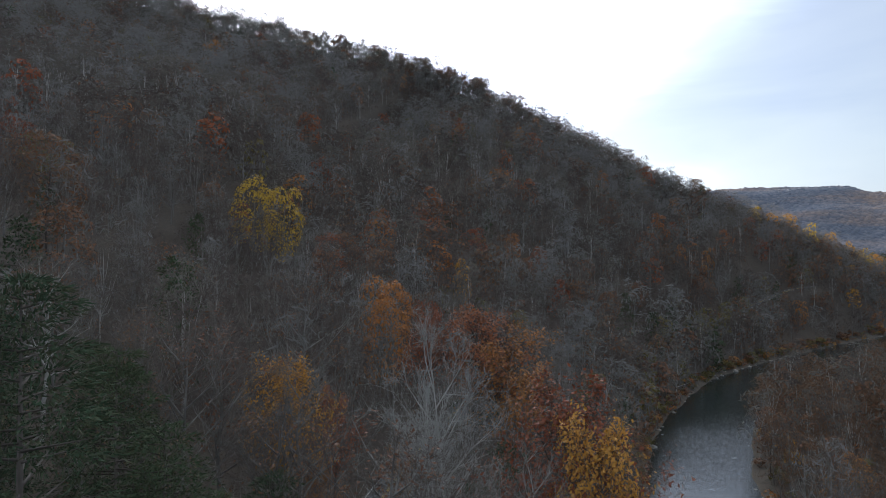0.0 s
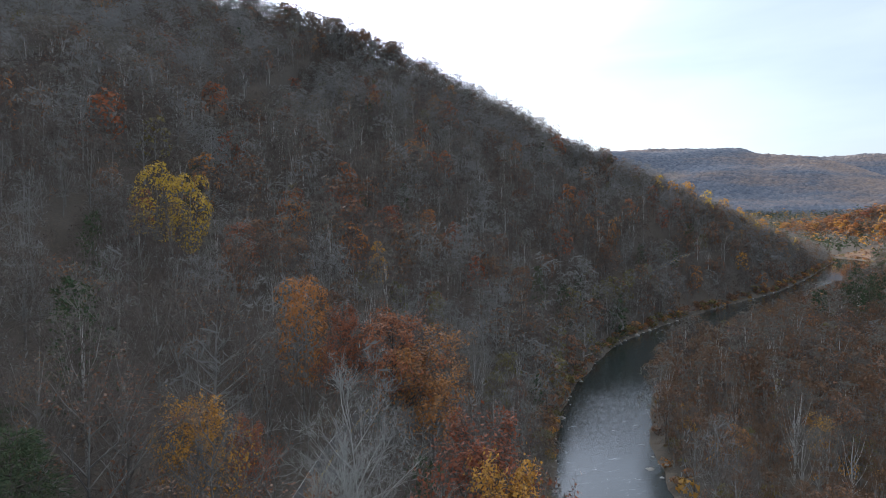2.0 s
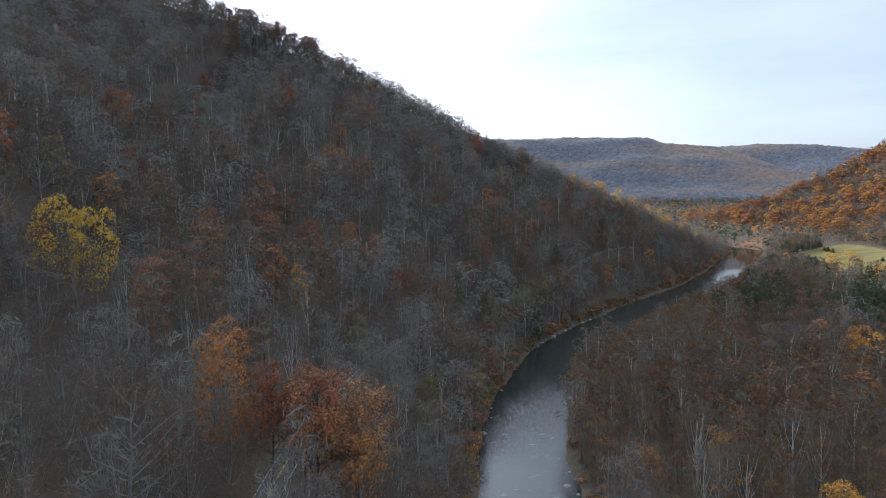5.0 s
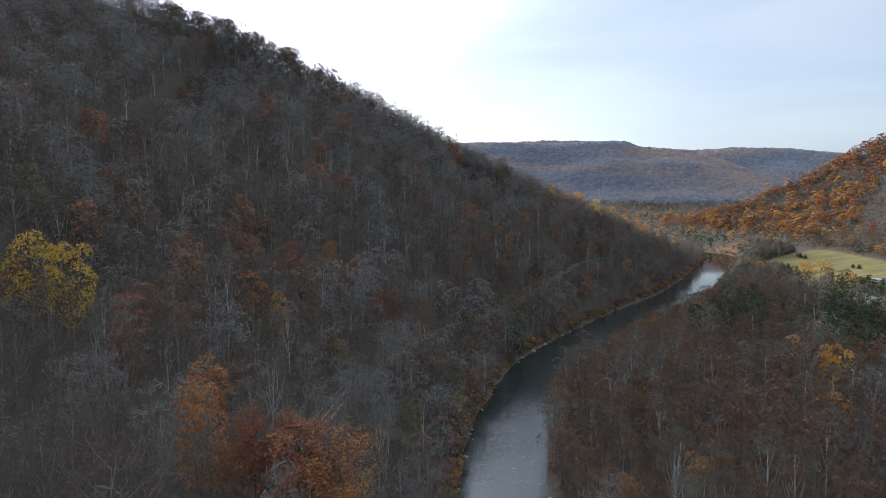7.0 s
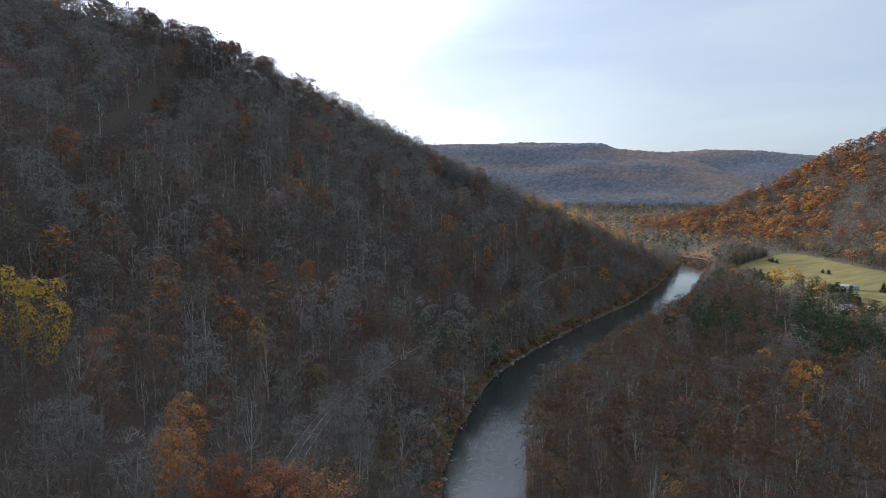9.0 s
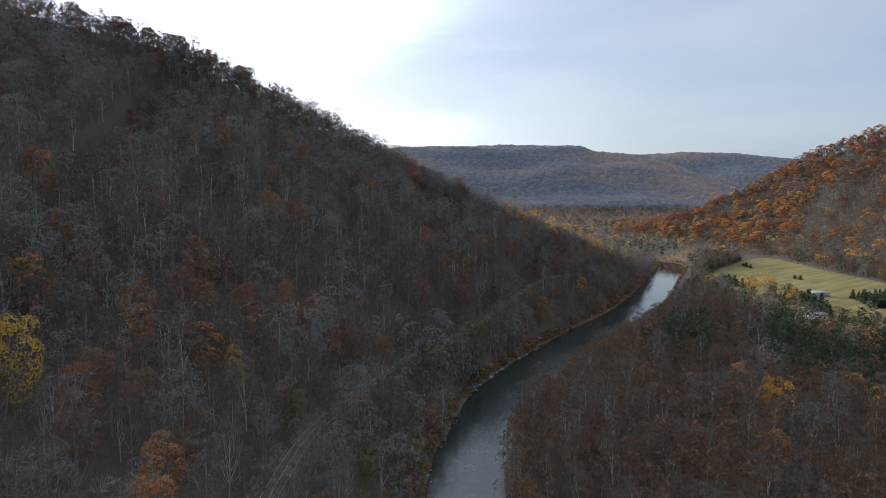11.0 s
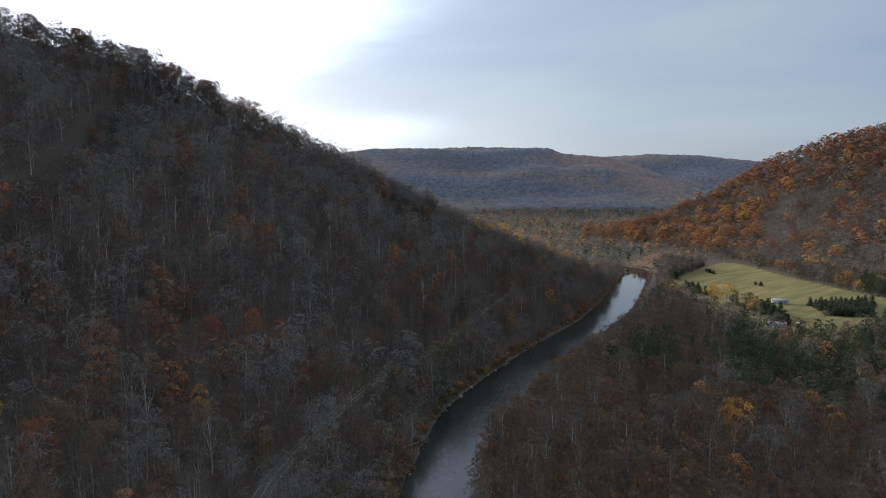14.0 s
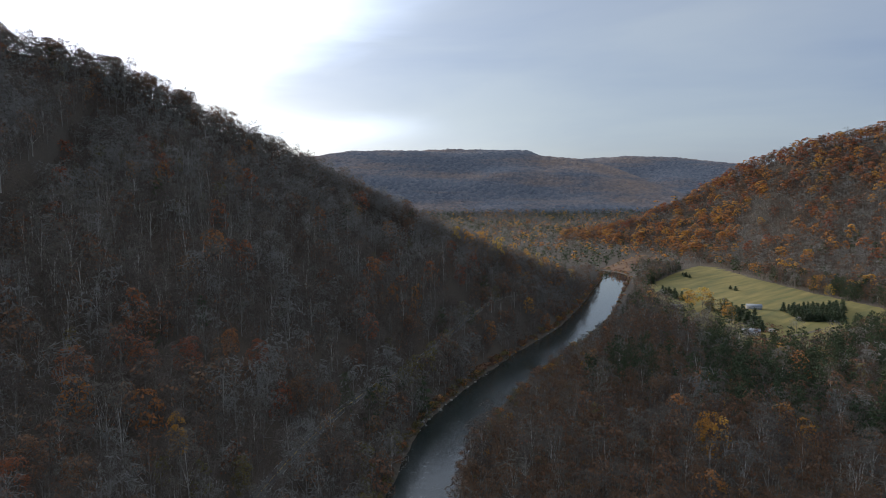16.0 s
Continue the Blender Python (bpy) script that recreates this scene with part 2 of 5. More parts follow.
STONE = plain("river_stone", (0.3, 0.285, 0.265), 0.85, 1.2, 0.5, 0.5)
GRAVEL = plain("bank_gravel", (0.095, 0.078, 0.06), 0.9, 2.5, 0.5, 0.8)
ASPHALT = plain("asphalt", (0.075, 0.075, 0.08), 0.85, 6.0, 0.25, 0.3)
PAINT_WHITE = plain("white_road_paint", (0.7, 0.7, 0.68), 0.6, 8.0, 0.15)
PAINT_YELLOW = plain("yellow_road_paint", (0.6, 0.4, 0.06), 0.6, 8.0, 0.15)
SIDING = plain("white_siding", (0.78, 0.79, 0.8), 0.55, 3.0, 0.06)
ROOF_GREY = plain("grey_roof", (0.2, 0.23, 0.28), 0.5, 1.5, 0.2)
ROOF_DARK = plain("dark_roof", (0.1, 0.1, 0.11), 0.7, 1.5, 0.25)
WALL_GREY = plain("grey_wall", (0.34, 0.36, 0.39), 0.7, 2.0, 0.12)
PANE = plain("window_glass", (0.03, 0.035, 0.04), 0.08, 2.0, 0.2, 0.0)
STEEL = plain("galvanised_steel", (0.45, 0.46, 0.47), 0.45, 3.0, 0.15, 0.1, 0.8)

m, n = surface("hazy_far_woods")
geo = n.add("ShaderNodeNewGeometry").outputs["Position"]
crowns = n.add("ShaderNodeTexVoronoi", {"Vector": geo, "Scale": 0.075}, feature="F1")
pickc = n.add("ShaderNodeSeparateColor", {0: crowns.outputs["Color"]}).outputs[0]
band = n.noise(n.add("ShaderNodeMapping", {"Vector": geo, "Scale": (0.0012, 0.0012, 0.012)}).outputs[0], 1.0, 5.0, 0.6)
# blue haze of distance is painted into these tree colours
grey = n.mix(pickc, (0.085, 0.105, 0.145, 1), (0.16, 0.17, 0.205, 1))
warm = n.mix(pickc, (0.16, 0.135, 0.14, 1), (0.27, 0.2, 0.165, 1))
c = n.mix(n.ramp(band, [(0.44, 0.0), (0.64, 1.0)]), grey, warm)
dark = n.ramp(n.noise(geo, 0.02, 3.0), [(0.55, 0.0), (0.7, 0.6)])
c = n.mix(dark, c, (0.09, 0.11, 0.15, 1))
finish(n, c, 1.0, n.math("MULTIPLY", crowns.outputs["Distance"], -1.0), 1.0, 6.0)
HAZY_FAR_WOODS = m

# ---- the lie of the land ----
# river: middle of the bed and half its width, from behind the camera up the valley
RIVER = np.array([(84, -420, 14), (74, -200, 14), (66, -60, 14), (64, 0, 14), (68, 50, 14), (79, 85, 14), (97, 114, 14), (120, 145, 14),
                  (147, 175, 14.5), (180, 204, 15), (218, 233, 16), (265, 258, 16), (330, 286, 16.5), (395, 311, 17), (440, 326, 17.5),
                  (488, 343, 18), (535, 365, 18.5), (582, 387, 19), (667, 431, 19), (746, 474, 19), (800, 502, 19), (853, 531, 20), (890, 562, 18),
                  (904, 600, 15), (904, 670, 14), (880, 760, 14), (850, 880, 14), (860, 1100, 14), (960, 1500, 14)], float)
# crest of the wooded ridge: x, y, height of the ground
CREST = np.array([(-900, 420, 303), (-430, 500, 291), (-155, 575, 271), (-60, 560, 254), (0, 540, 239), (94, 540, 226), (145, 541, 219),
                  (180, 487, 187), (254, 472, 154), (329, 471, 123), (354, 420, 99), (416, 404, 70), (470, 412, 57), (564, 424, 32), (710, 486, 14),
                  (800, 545, 5)], float)
# foot and crest of the hill on the other side of the valley
FOOT = np.array([(1560, 1900, 14), (1400, 1200, 10), (1250, 800, 7), (1195, 650, 5), (1110, 515, 5), (1010, 388, 5), (890, 252, 5), (830, 160, 5),
                 (775, 40, 5), (735, -150, 5), (730, -700, 5)], float)
CREST_EAST = np.array([(1700, 1900, 16), (1500, 1200, 20), (1330, 880, 46), (1292, 745, 78), (1290, 640, 118), (1300, 538, 178), (1306, 436, 218),
                       (1308, 362, 233), (1306, 287, 243), (1300, 113, 262), (1240, -217, 270), (1200, -800, 270)], float)
MEADOW = np.array([(955, 480), (1050, 500), (1075, 480), (968, 372), (858, 250), (800, 170), (728, 130), (668, 136), (630, 150), (505, 150), (512, 200), (560, 262), (606, 318),
                   (690, 392), (800, 440)], float)
MARSHLAND = np.array([(906, 552), (940, 542), (1050, 560), (1120, 600), (1165, 665), (1090, 650), (990, 620), (925, 600)], float)


def to_line(x, y, line):
    """Distance to a line of points, the third column there, and on which side (1: left of its course)."""
    best = np.full(x.shape, 1e9)
    value, side = np.zeros(x.shape), np.ones(x.shape)
    for (ax, ay, av), (bx, by, bv) in zip(line[:-1], line[1:]):
        dx, dy = bx - ax, by - ay
        s = np.clip(((x - ax) * dx + (y - ay) * dy) / (dx * dx + dy * dy), 0, 1)
        px, py = ax + s * dx, ay + s * dy
        d = np.hypot(x - px, y - py)
        near = d < best - 1e-6
        best = np.where(near, d, best)
        value = np.where(near, av + s * (bv - av), value)
        side = np.where(near, np.where(dx * (y - ay) - dy * (x - ax) >= 0, 1.0, -1.0), side)
    return best, value, side


def inside(x, y, poly):
    hit = np.zeros(x.shape, bool)
    for (ax, ay), (bx, by) in zip(poly, np.roll(poly, -1, 0)):
        cross = (ay > y) != (by > y)
        hit ^= cross & (x < (bx - ax) * (y - ay) / (by - ay + 1e-12) + ax)
    return hit


def smooth(v):
    v = np.clip(v, 0, 1)
    return v * v * (3 - 2 * v)


def ripple(x, y, size, seed=0.0):
    """Soft uneven ground out of a few waves, about -1 to 1."""
    a, b = x / size + seed, y / size - seed * 1.7
    return (np.sin(1.7 * a + 0.9 * np.sin(1.3 * b)) + np.sin(2.3 * b + 1.1 * np.sin(1.9 * a + 1)) + 0.6 * np.sin(4.1 * a - 3.3 * b)
            + 0.5 * np.sin(5.3 * b + 2.9 * a)) / 3.1


def land(x, y):
    """Height of the ground, and what is there: distance from the water, side of the river, share of the way up the ridge."""
    x, y = np.asarray(x, float), np.asarray(y, float)
    dr, hw, side = to_line(x, y, RIVER)
    d = dr - hw - 1.2 * ripple(x, y, 9.0, 3.0)
    dc, zc, behind = to_line(x, y, CREST)
    far = np.hypot(x, y)
    plain_z = 1.6 * smooth(d / 4) + 2.0 * smooth((d - 3) / 25) + np.maximum(far - 1150, 0) * 0.017 + np.clip(far - 2300, 0, 900) * 0.05 + 0.12 * ripple(x, y, 40.0)
    share = np.clip(d, 0, None) / (np.clip(d, 0, None) + dc + 1e-6)
    slope = 2.5 * smooth(d / 5) + 11.0 * smooth(d / 50) * (1 - share) + zc * share * (0.84 + 0.16 * share) + 16 * np.sin(np.pi * np.clip(share * 1.15, 0, 1)) * smooth((zc - 40) / 60) * smooth(share * 3) + 3.0 * ripple(x, y, 55.0, 1.0) * smooth(share * 6) * smooth((1 - share) * 5)
    slope = np.where(behind > 0, zc - 0.5 * dc, slope)
    west = np.where((side > 0) | (behind > 0), np.maximum(plain_z, slope), plain_z)
    df, zf, beyond = to_line(x, y, FOOT)
    de, ze, over = to_line(x, y, CREST_EAST)
    up = df / (df + de + 1e-6)
    hill = plain_z + np.maximum(ze - plain_z, 0) * up * (0.9 + 0.1 * up) + 5 * ripple(x, y, 90.0, 2.0) * smooth(up * 4) * smooth((1 - up) * 5)
    hill = np.where(over > 0, np.maximum(ze - 0.3 * de, plain_z), hill)
    z = np.where((beyond > 0) & (side < 0), hill, west)
    bed = -1.6 * smooth(-d / 5)
    z = np.where(d < 0, bed, z)
    return z, d, side, np.where(side > 0, share, 0.0), np.where((beyond > 0) & (side < 0), up, 0.0), behind


def ground_at(x, y):
    return float(land(np.array([x]), np.array([y]))[0][0])


ROAD = np.array([(-10, -120, 0), (-3, -30, 0), (5, 45, 0), (14, 75, 0), (21, 91, 0), (40, 124, 0), (77, 173, 0), (102, 198, 0), (130, 221, 0), (170, 250, 0), (225, 283, 0), (303, 320, 0),
                 (380, 352, 0), (450, 374, 0)], float)


def spline(points, step=3.0):
    """A smooth way through points, about evenly stepped."""
    p = np.vstack([2 * points[0] - points[1], points, 2 * points[-1] - points[-2]])
    out = []
    for i in range(1, len(p) - 2):
        k = max(2, int(np.linalg.norm(p[i + 1, :2] - p[i, :2]) / step))
        s = (np.arange(k) / k)[:, None]
        out.append(0.5 * (2 * p[i] + (p[i + 1] - p[i - 1]) * s + (2 * p[i - 1] - 5 * p[i] + 4 * p[i + 1] - p[i + 2]) * s ** 2
                          + (3 * p[i] - p[i - 1] - 3 * p[i + 1] + p[i + 2]) * s ** 3))
    return np.vstack(out + [points[-1:]])


RIVER = spline(RIVER, 12.0)
ROAD = spline(ROAD, 5.0)
# the road's own height: the slope's, evened out along the way
road_z = land(ROAD[:, 0], ROAD[:, 1])[0]
road_z = np.convolve(np.pad(road_z, 8, mode="edge"), np.ones(17) / 17, "valid") - 1.0
ROAD[:, 2] = road_z


def land_cut(x, y):
    """The land with the road's bench cut into it."""
    z, *rest = land(x, y)
    d, zr, _ = to_line(x, y, ROAD)
    k = 1 - smooth((d - 5.0) / 7.0)
    return z * (1 - k) + (zr - 0.12) * k, *rest


def mesh_from(name, verts, faces, mats=(), index=None):
    """One mesh from arrays of corners and triangles or quads."""
    verts, faces = np.asarray(verts, np.float32), np.asarray(faces, np.int32)
    me = bpy.data.meshes.new(name)
    k, c = faces.shape
    me.vertices.add(len(verts))
    me.vertices.foreach_set("co", verts.ravel())
    me.loops.add(k * c)
    me.loops.foreach_set("vertex_index", faces.ravel())
    me.polygons.add(k)
    me.polygons.foreach_set("loop_start", np.arange(k, dtype=np.int32) * c)
    for mat in mats:
        me.materials.append(mat)
    if index is not None:
        me.polygons.foreach_set("material_index", np.asarray(index, np.int32))
    me.update(calc_edges=True)
    return me


def axis(lo, hi, step, end_lo, end_hi, grow=1.12):
    mid = list(np.arange(lo, hi + 0.1, step))
    s, v = step, mid[-1]
    while v < end_hi:
        s *= grow
        v += s
        mid.append(min(v, end_hi))
    s, v = step, mid[0]
    while v > end_lo:
        s *= grow
        v -= s
        mid.insert(0, max(v, end_lo))
    return np.array(mid)


gx, gy = axis(-60, 920, 4.0, -4800, 4800), axis(-60, 640, 4.0, -4800, 4800)
X, Y = np.meshgrid(gx, gy)
Z, D, SIDE, SHARE, UP, BEHIND = land_cut(X, Y)
Z = Z + 0.25 * ripple(X, Y, 6.0, 5.0) * (D > 2) * (to_line(X, Y, ROAD)[0] > 8) * ~inside(X, Y, MEADOW)
ids = np.arange(X.size).reshape(X.shape)
quads = np.stack([ids[:-1, :-1], ids[:-1, 1:], ids[1:, 1:], ids[1:, :-1]], -1).reshape(-1, 4)
cx, cy = (X[:-1, :-1] + X[1:, 1:]).ravel() / 2, (Y[:-1, :-1] + Y[1:, 1:]).ravel() / 2
cd = (D[:-1, :-1] + D[1:, 1:]).ravel() / 2
what = np.zeros(len(quads), int)
what[cd < 1.5] = 1
what[inside(cx, cy, MARSHLAND) & (cd > 3)] = 3
what[inside(cx, cy, MEADOW)] = 2
ground = tagged(new("ground", mesh_from("ground", np.stack([X, Y, Z], -1).reshape(-1, 3), quads, [FLOOR, GRAVEL, GRASS, MARSH], what)),
                "valley ground with brown leaf litter, meadow and marsh", "ground", kind="structure")
ground.data.shade_smooth()

# the river's surface
mid = RIVER[:, :2]
course = np.gradient(mid, axis=0)
course /= np.linalg.norm(course, axis=1)[:, None]
across = np.stack([-course[:, 1], course[:, 0]], -1)
cols = np.linspace(-1, 1, 7)
rv = np.array([(*(p + a * c * (hw + 4)), 0.0) for p, a, hw in zip(mid, across, RIVER[:, 2]) for c in cols])
rid = np.arange(len(rv)).reshape(-1, 7)
rq = np.stack([rid[:-1, 1:], rid[:-1, :-1], rid[1:, :-1], rid[1:, 1:]], -1).reshape(-1, 4)
tagged(new("water", mesh_from("water", rv, rq, [WATER])), "dark rippled river reflecting a bright sky", "river", kind="structure")

# ---- far mountains ----


def mountain(name, label, headings, heights, r_foot, r_top, r_back, foot_z, seed):
    az = np.radians(np.arange(headings[0], headings[-1], 0.12))
    top = np.interp(np.degrees(az), headings, heights)
    s = np.concatenate([np.linspace(0, 1, 110), np.linspace(1.02, 1.6, 14)])
    A, S = np.meshgrid(az, s)
    T = np.meshgrid(top, s)[0]
    R = np.where(S <= 1, r_foot + (r_top - r_foot) * S, r_top + (r_back - r_top) * (S - 1) / 0.6)
    x, y = R * np.sin(A), R * np.cos(A)
    crest = 122 + np.tan(np.radians(T)) * r_top
    rise = np.where(S <= 1, 0.55 * S + 0.45 * smooth(S) + 0.035 * np.sin(S * 15 + 3 * ripple(x, y, 900.0, seed)), 1 - (S - 1) * 0.9)
    gully = 40 * ripple(x, y, 330.0, seed) * np.sin(np.pi * np.clip(S, 0, 1))
    z = foot_z + (crest - foot_z) * rise + gully
    rng = np.random.default_rng(int(seed * 10))
    z += rng.normal(0, 1.6, z.shape) + 3 * ripple(x, y, 30.0, seed)
    i = np.arange(z.size).reshape(z.shape)
    q = np.stack([i[:-1, :-1], i[:-1, 1:], i[1:, 1:], i[1:, :-1]], -1).reshape(-1, 4)
    ob = new(name, mesh_from(name, np.stack([x, y, z], -1).reshape(-1, 3), q[:, ::-1], [HAZY_FAR_WOODS]))
    return tagged(ob, label, "mountain", kind="structure")


mountain("backdrop_mountain", "long flat-topped wooded mountain with bare and rusty autumn trees, blue haze painted in", [8, 20, 31.5, 34, 38.4, 43, 50.1, 50.9, 51.8, 55.6, 58, 61, 64, 68],
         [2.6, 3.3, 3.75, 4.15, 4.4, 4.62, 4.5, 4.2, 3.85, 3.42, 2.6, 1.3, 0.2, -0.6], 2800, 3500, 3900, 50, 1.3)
mountain("backdrop_ridge", "farther wooded ridge in dull autumn colours with blue haze painted in", [46, 52, 56, 59, 63, 67, 72, 80, 92], [2.6, 3.2, 3.4, 3.55, 3.34, 2.8, 2.4, 2.2, 2.0],
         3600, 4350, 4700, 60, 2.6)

# ---- trees: built once in a few shapes, from tapered wood, twigs, leaves or needles ----


class Shape:
    """Corners, triangles and a part number for each triangle (0 wood, 1 crown, 2 second crown)."""

    def __init__(self):
        self.v, self.f, self.p = [], [], []

    def put(self, verts, faces, part):
        base = len(self.v)
        self.v.extend(verts)
        self.f.extend([[base + k for k in f] for f in faces])
        self.p.extend([part] * len(faces))

    def limb(self, a, b, ra, rb, sides=4, part=0):
        """A tapered stick; with rb 0 it runs out to a point."""
        ax = (b - a) / (np.linalg.norm(b - a) + 1e-9)
        u = np.cross(ax, (0.31, 0.87, 0.37) if abs(ax[2]) > 0.8 else (0, 0, 1.0))
        u /= np.linalg.norm(u)
        w_ = np.cross(ax, u)
        ring = [(math.cos(2 * math.pi * k / sides), math.sin(2 * math.pi * k / sides)) for k in range(sides)]
        low = [a + ra * (c * u + s * w_) for c, s in ring]
        if rb <= 0:
            self.put(low + [b], [[k, (k + 1) % sides, sides] for k in range(sides)], part)
        else:
            high = [b + rb * (c * u + s * w_) for c, s in ring]
            self.put(low + high, [t for k in range(sides) for t in ([k, (k + 1) % sides, sides + k], [(k + 1) % sides, sides + (k + 1) % sides, sides + k])], part)

    def sliver(self, a, b, width, rng, part=1):
        side = np.cross(b - a, rng.normal(size=3))
        side *= width / (np.linalg.norm(side) + 1e-9)
        self.put([a - side, a + side, b], [[0, 1, 2]], part)

    def leaf(self, p, normal, size, rng, part=1, quad=False):
        u = np.cross(normal, rng.normal(size=3))
        u /= np.linalg.norm(u) + 1e-9
        w_ = np.cross(normal, u)
        if quad:
            k = 0.55 * size
            self.put([p - u * size, p + w_ * k - normal * 0.12 * size, p + u * size, p - w_ * k - normal * 0.12 * size], [[0, 1, 2], [0, 2, 3]], part)
        else:
            q = size * 0.9
            self.put([p + u * q, p + (-0.5 * u + 0.87 * w_) * q, p + (-0.5 * u - 0.87 * w_) * q], [[0, 1, 2]], part)

    def done(self):
        self.v, self.f, self.p = np.array(self.v, np.float32), np.array(self.f, np.int32), np.array(self.p, np.int32)
        return self


def unit(v):
    return v / (np.linalg.norm(v) + 1e-9)


def broadleaf(seed, level, height=20.0, spread=0.36, leaves=0.0, low=0.38, stems=1, twig=1.0, lean=0.05):
    """A forest tree near the camera: trunk, rising limbs, branches, shoots, twigs; leaves: the share of shoots that carry leaves."""
    rng = np.random.default_rng(seed)
    s = Shape()
    limbs, branches, shoots, twigs_, per, size = 16, 6, 7, 4, 10, 0.17
    for stem in range(stems):
        H = height * (1 - 0.12 * stem)
        turn0 = rng.uniform(0, 6.28)
        bend = np.array([math.cos(turn0), math.sin(turn0), 0]) * H * (lean + 0.1 * (stems > 1))
        knots = [np.array([0.25 * stem, 0, -0.6])] + [np.array([*(bend[:2] * (k / 5) ** 1.4 + rng.normal(0, 0.012 * H, 2)), H * 0.88 * k / 5]) for k in range(1, 6)]
        r0 = 0.0135 * H / stems ** 0.3
        for k in range(5):
            s.limb(knots[k], knots[k + 1], r0 * (1 - k / 5.6), r0 * (1 - (k + 1) / 5.6), 5)
        n_l = limbs if stems == 1 else limbs - 3
        for i in range(n_l):
            f = low + (0.97 - low) * (i + rng.uniform(0, 0.8)) / n_l
            k = min(4, int(f * 5))
            p = knots[k] + (knots[k + 1] - knots[k]) * (f * 5 - k)
            turn = i * 2.4 + rng.uniform(-0.5, 0.5)
            rise = radians(rng.uniform(22, 52) + 30 * (f - 0.5))
            out = np.array([math.cos(turn) * math.cos(rise), math.sin(turn) * math.cos(rise), math.sin(rise)])
            L = H * spread * (1.15 - 0.75 * ((f - low) / (1 - low)) ** 1.5) * rng.uniform(0.8, 1.2)
            mid_ = p + out * L * 0.5 + rng.normal(0, 0.03 * L, 3)
            end = mid_ + unit(out + np.array([0, 0, rng.uniform(0.1, 0.6)]) + rng.normal(0, 0.2, 3)) * L * 0.55
            rl = r0 * (0.42 - 0.18 * f)
            s.limb(p, mid_, rl, rl * 0.65, 4)
            s.limb(mid_, end, rl * 0.65, rl * 0.15, 3)
            for j in range(branches):
                g = 0.22 + 0.75 * (j + rng.uniform(0, 0.7)) / branches
                q = p + (mid_ - p) * g * 2 if g < 0.5 else mid_ + (end - mid_) * (g * 2 - 1)
                o2 = unit(unit(end - p) * 0.75 + rng.normal(0, 0.55, 3) + np.array([0, 0, 0.25]))
                L2 = L * rng.uniform(0.32, 0.55) * (1.2 - 0.5 * g)
                e2 = q + o2 * L2
                m2 = q + o2 * L2 * 0.5 + rng.normal(0, 0.06 * L2, 3)
                s.limb(q, m2, rl * 0.34, rl * 0.2, 3)
                s.limb(m2, e2, rl * 0.2, 0, 3)
                for h in range(shoots):
                    u = 0.2 + 0.8 * (h + rng.uniform(0, 0.8)) / shoots
                    a = q + (e2 - q) * u
                    o3 = unit(o2 * 0.7 + rng.normal(0, 0.6, 3) + np.array([0, 0, 0.3]))
                    L3 = L2 * rng.uniform(0.4, 0.8)
                    e3 = a + o3 * L3
                    s.limb(a, e3, 0.017, 0, 3, 1)
                    for _ in range(twigs_):
                        c = a + (e3 - a) * rng.uniform(0.2, 1.0)
                        s.sliver(c, c + unit(o3 + rng.normal(0, 0.7, 3)) * L3 * rng.uniform(0.4, 0.9), 0.016 * twig, rng)
                    if leaves > 0 and rng.random() < leaves:
                        heart = np.array([bend[0] * 0.4, bend[1] * 0.4, H * 0.62])
                        for _ in range(per):
                            c = a + (e3 - a) * rng.uniform(0.3, 1.15) + rng.normal(0, 0.3, 3)
                            nrm = unit(unit(c - heart) * 0.9 + rng.normal(0, 0.5, 3) + np.array([0, 0, 0.35]))
                            s.leaf(c, nrm, size * rng.uniform(0.6, 1.3), rng, 2, True)
    return s.done()


# lumps of the crown, twigs and sprays a lump, half width of both, leaves a lump, leaf size, sides of the wood
CROWN = {1: (13, 19, 6, 0.04, 0.06, 120, 0.31, 4), 2: (8, 12, 18, 0.088, 0.18, 34, 0.76, 3), 3: (6, 4, 10, 0.28, 0.5, 18, 1.4, 3),
         4: (3, 2, 6, 0.6, 1.0, 6, 2.3, 3)}


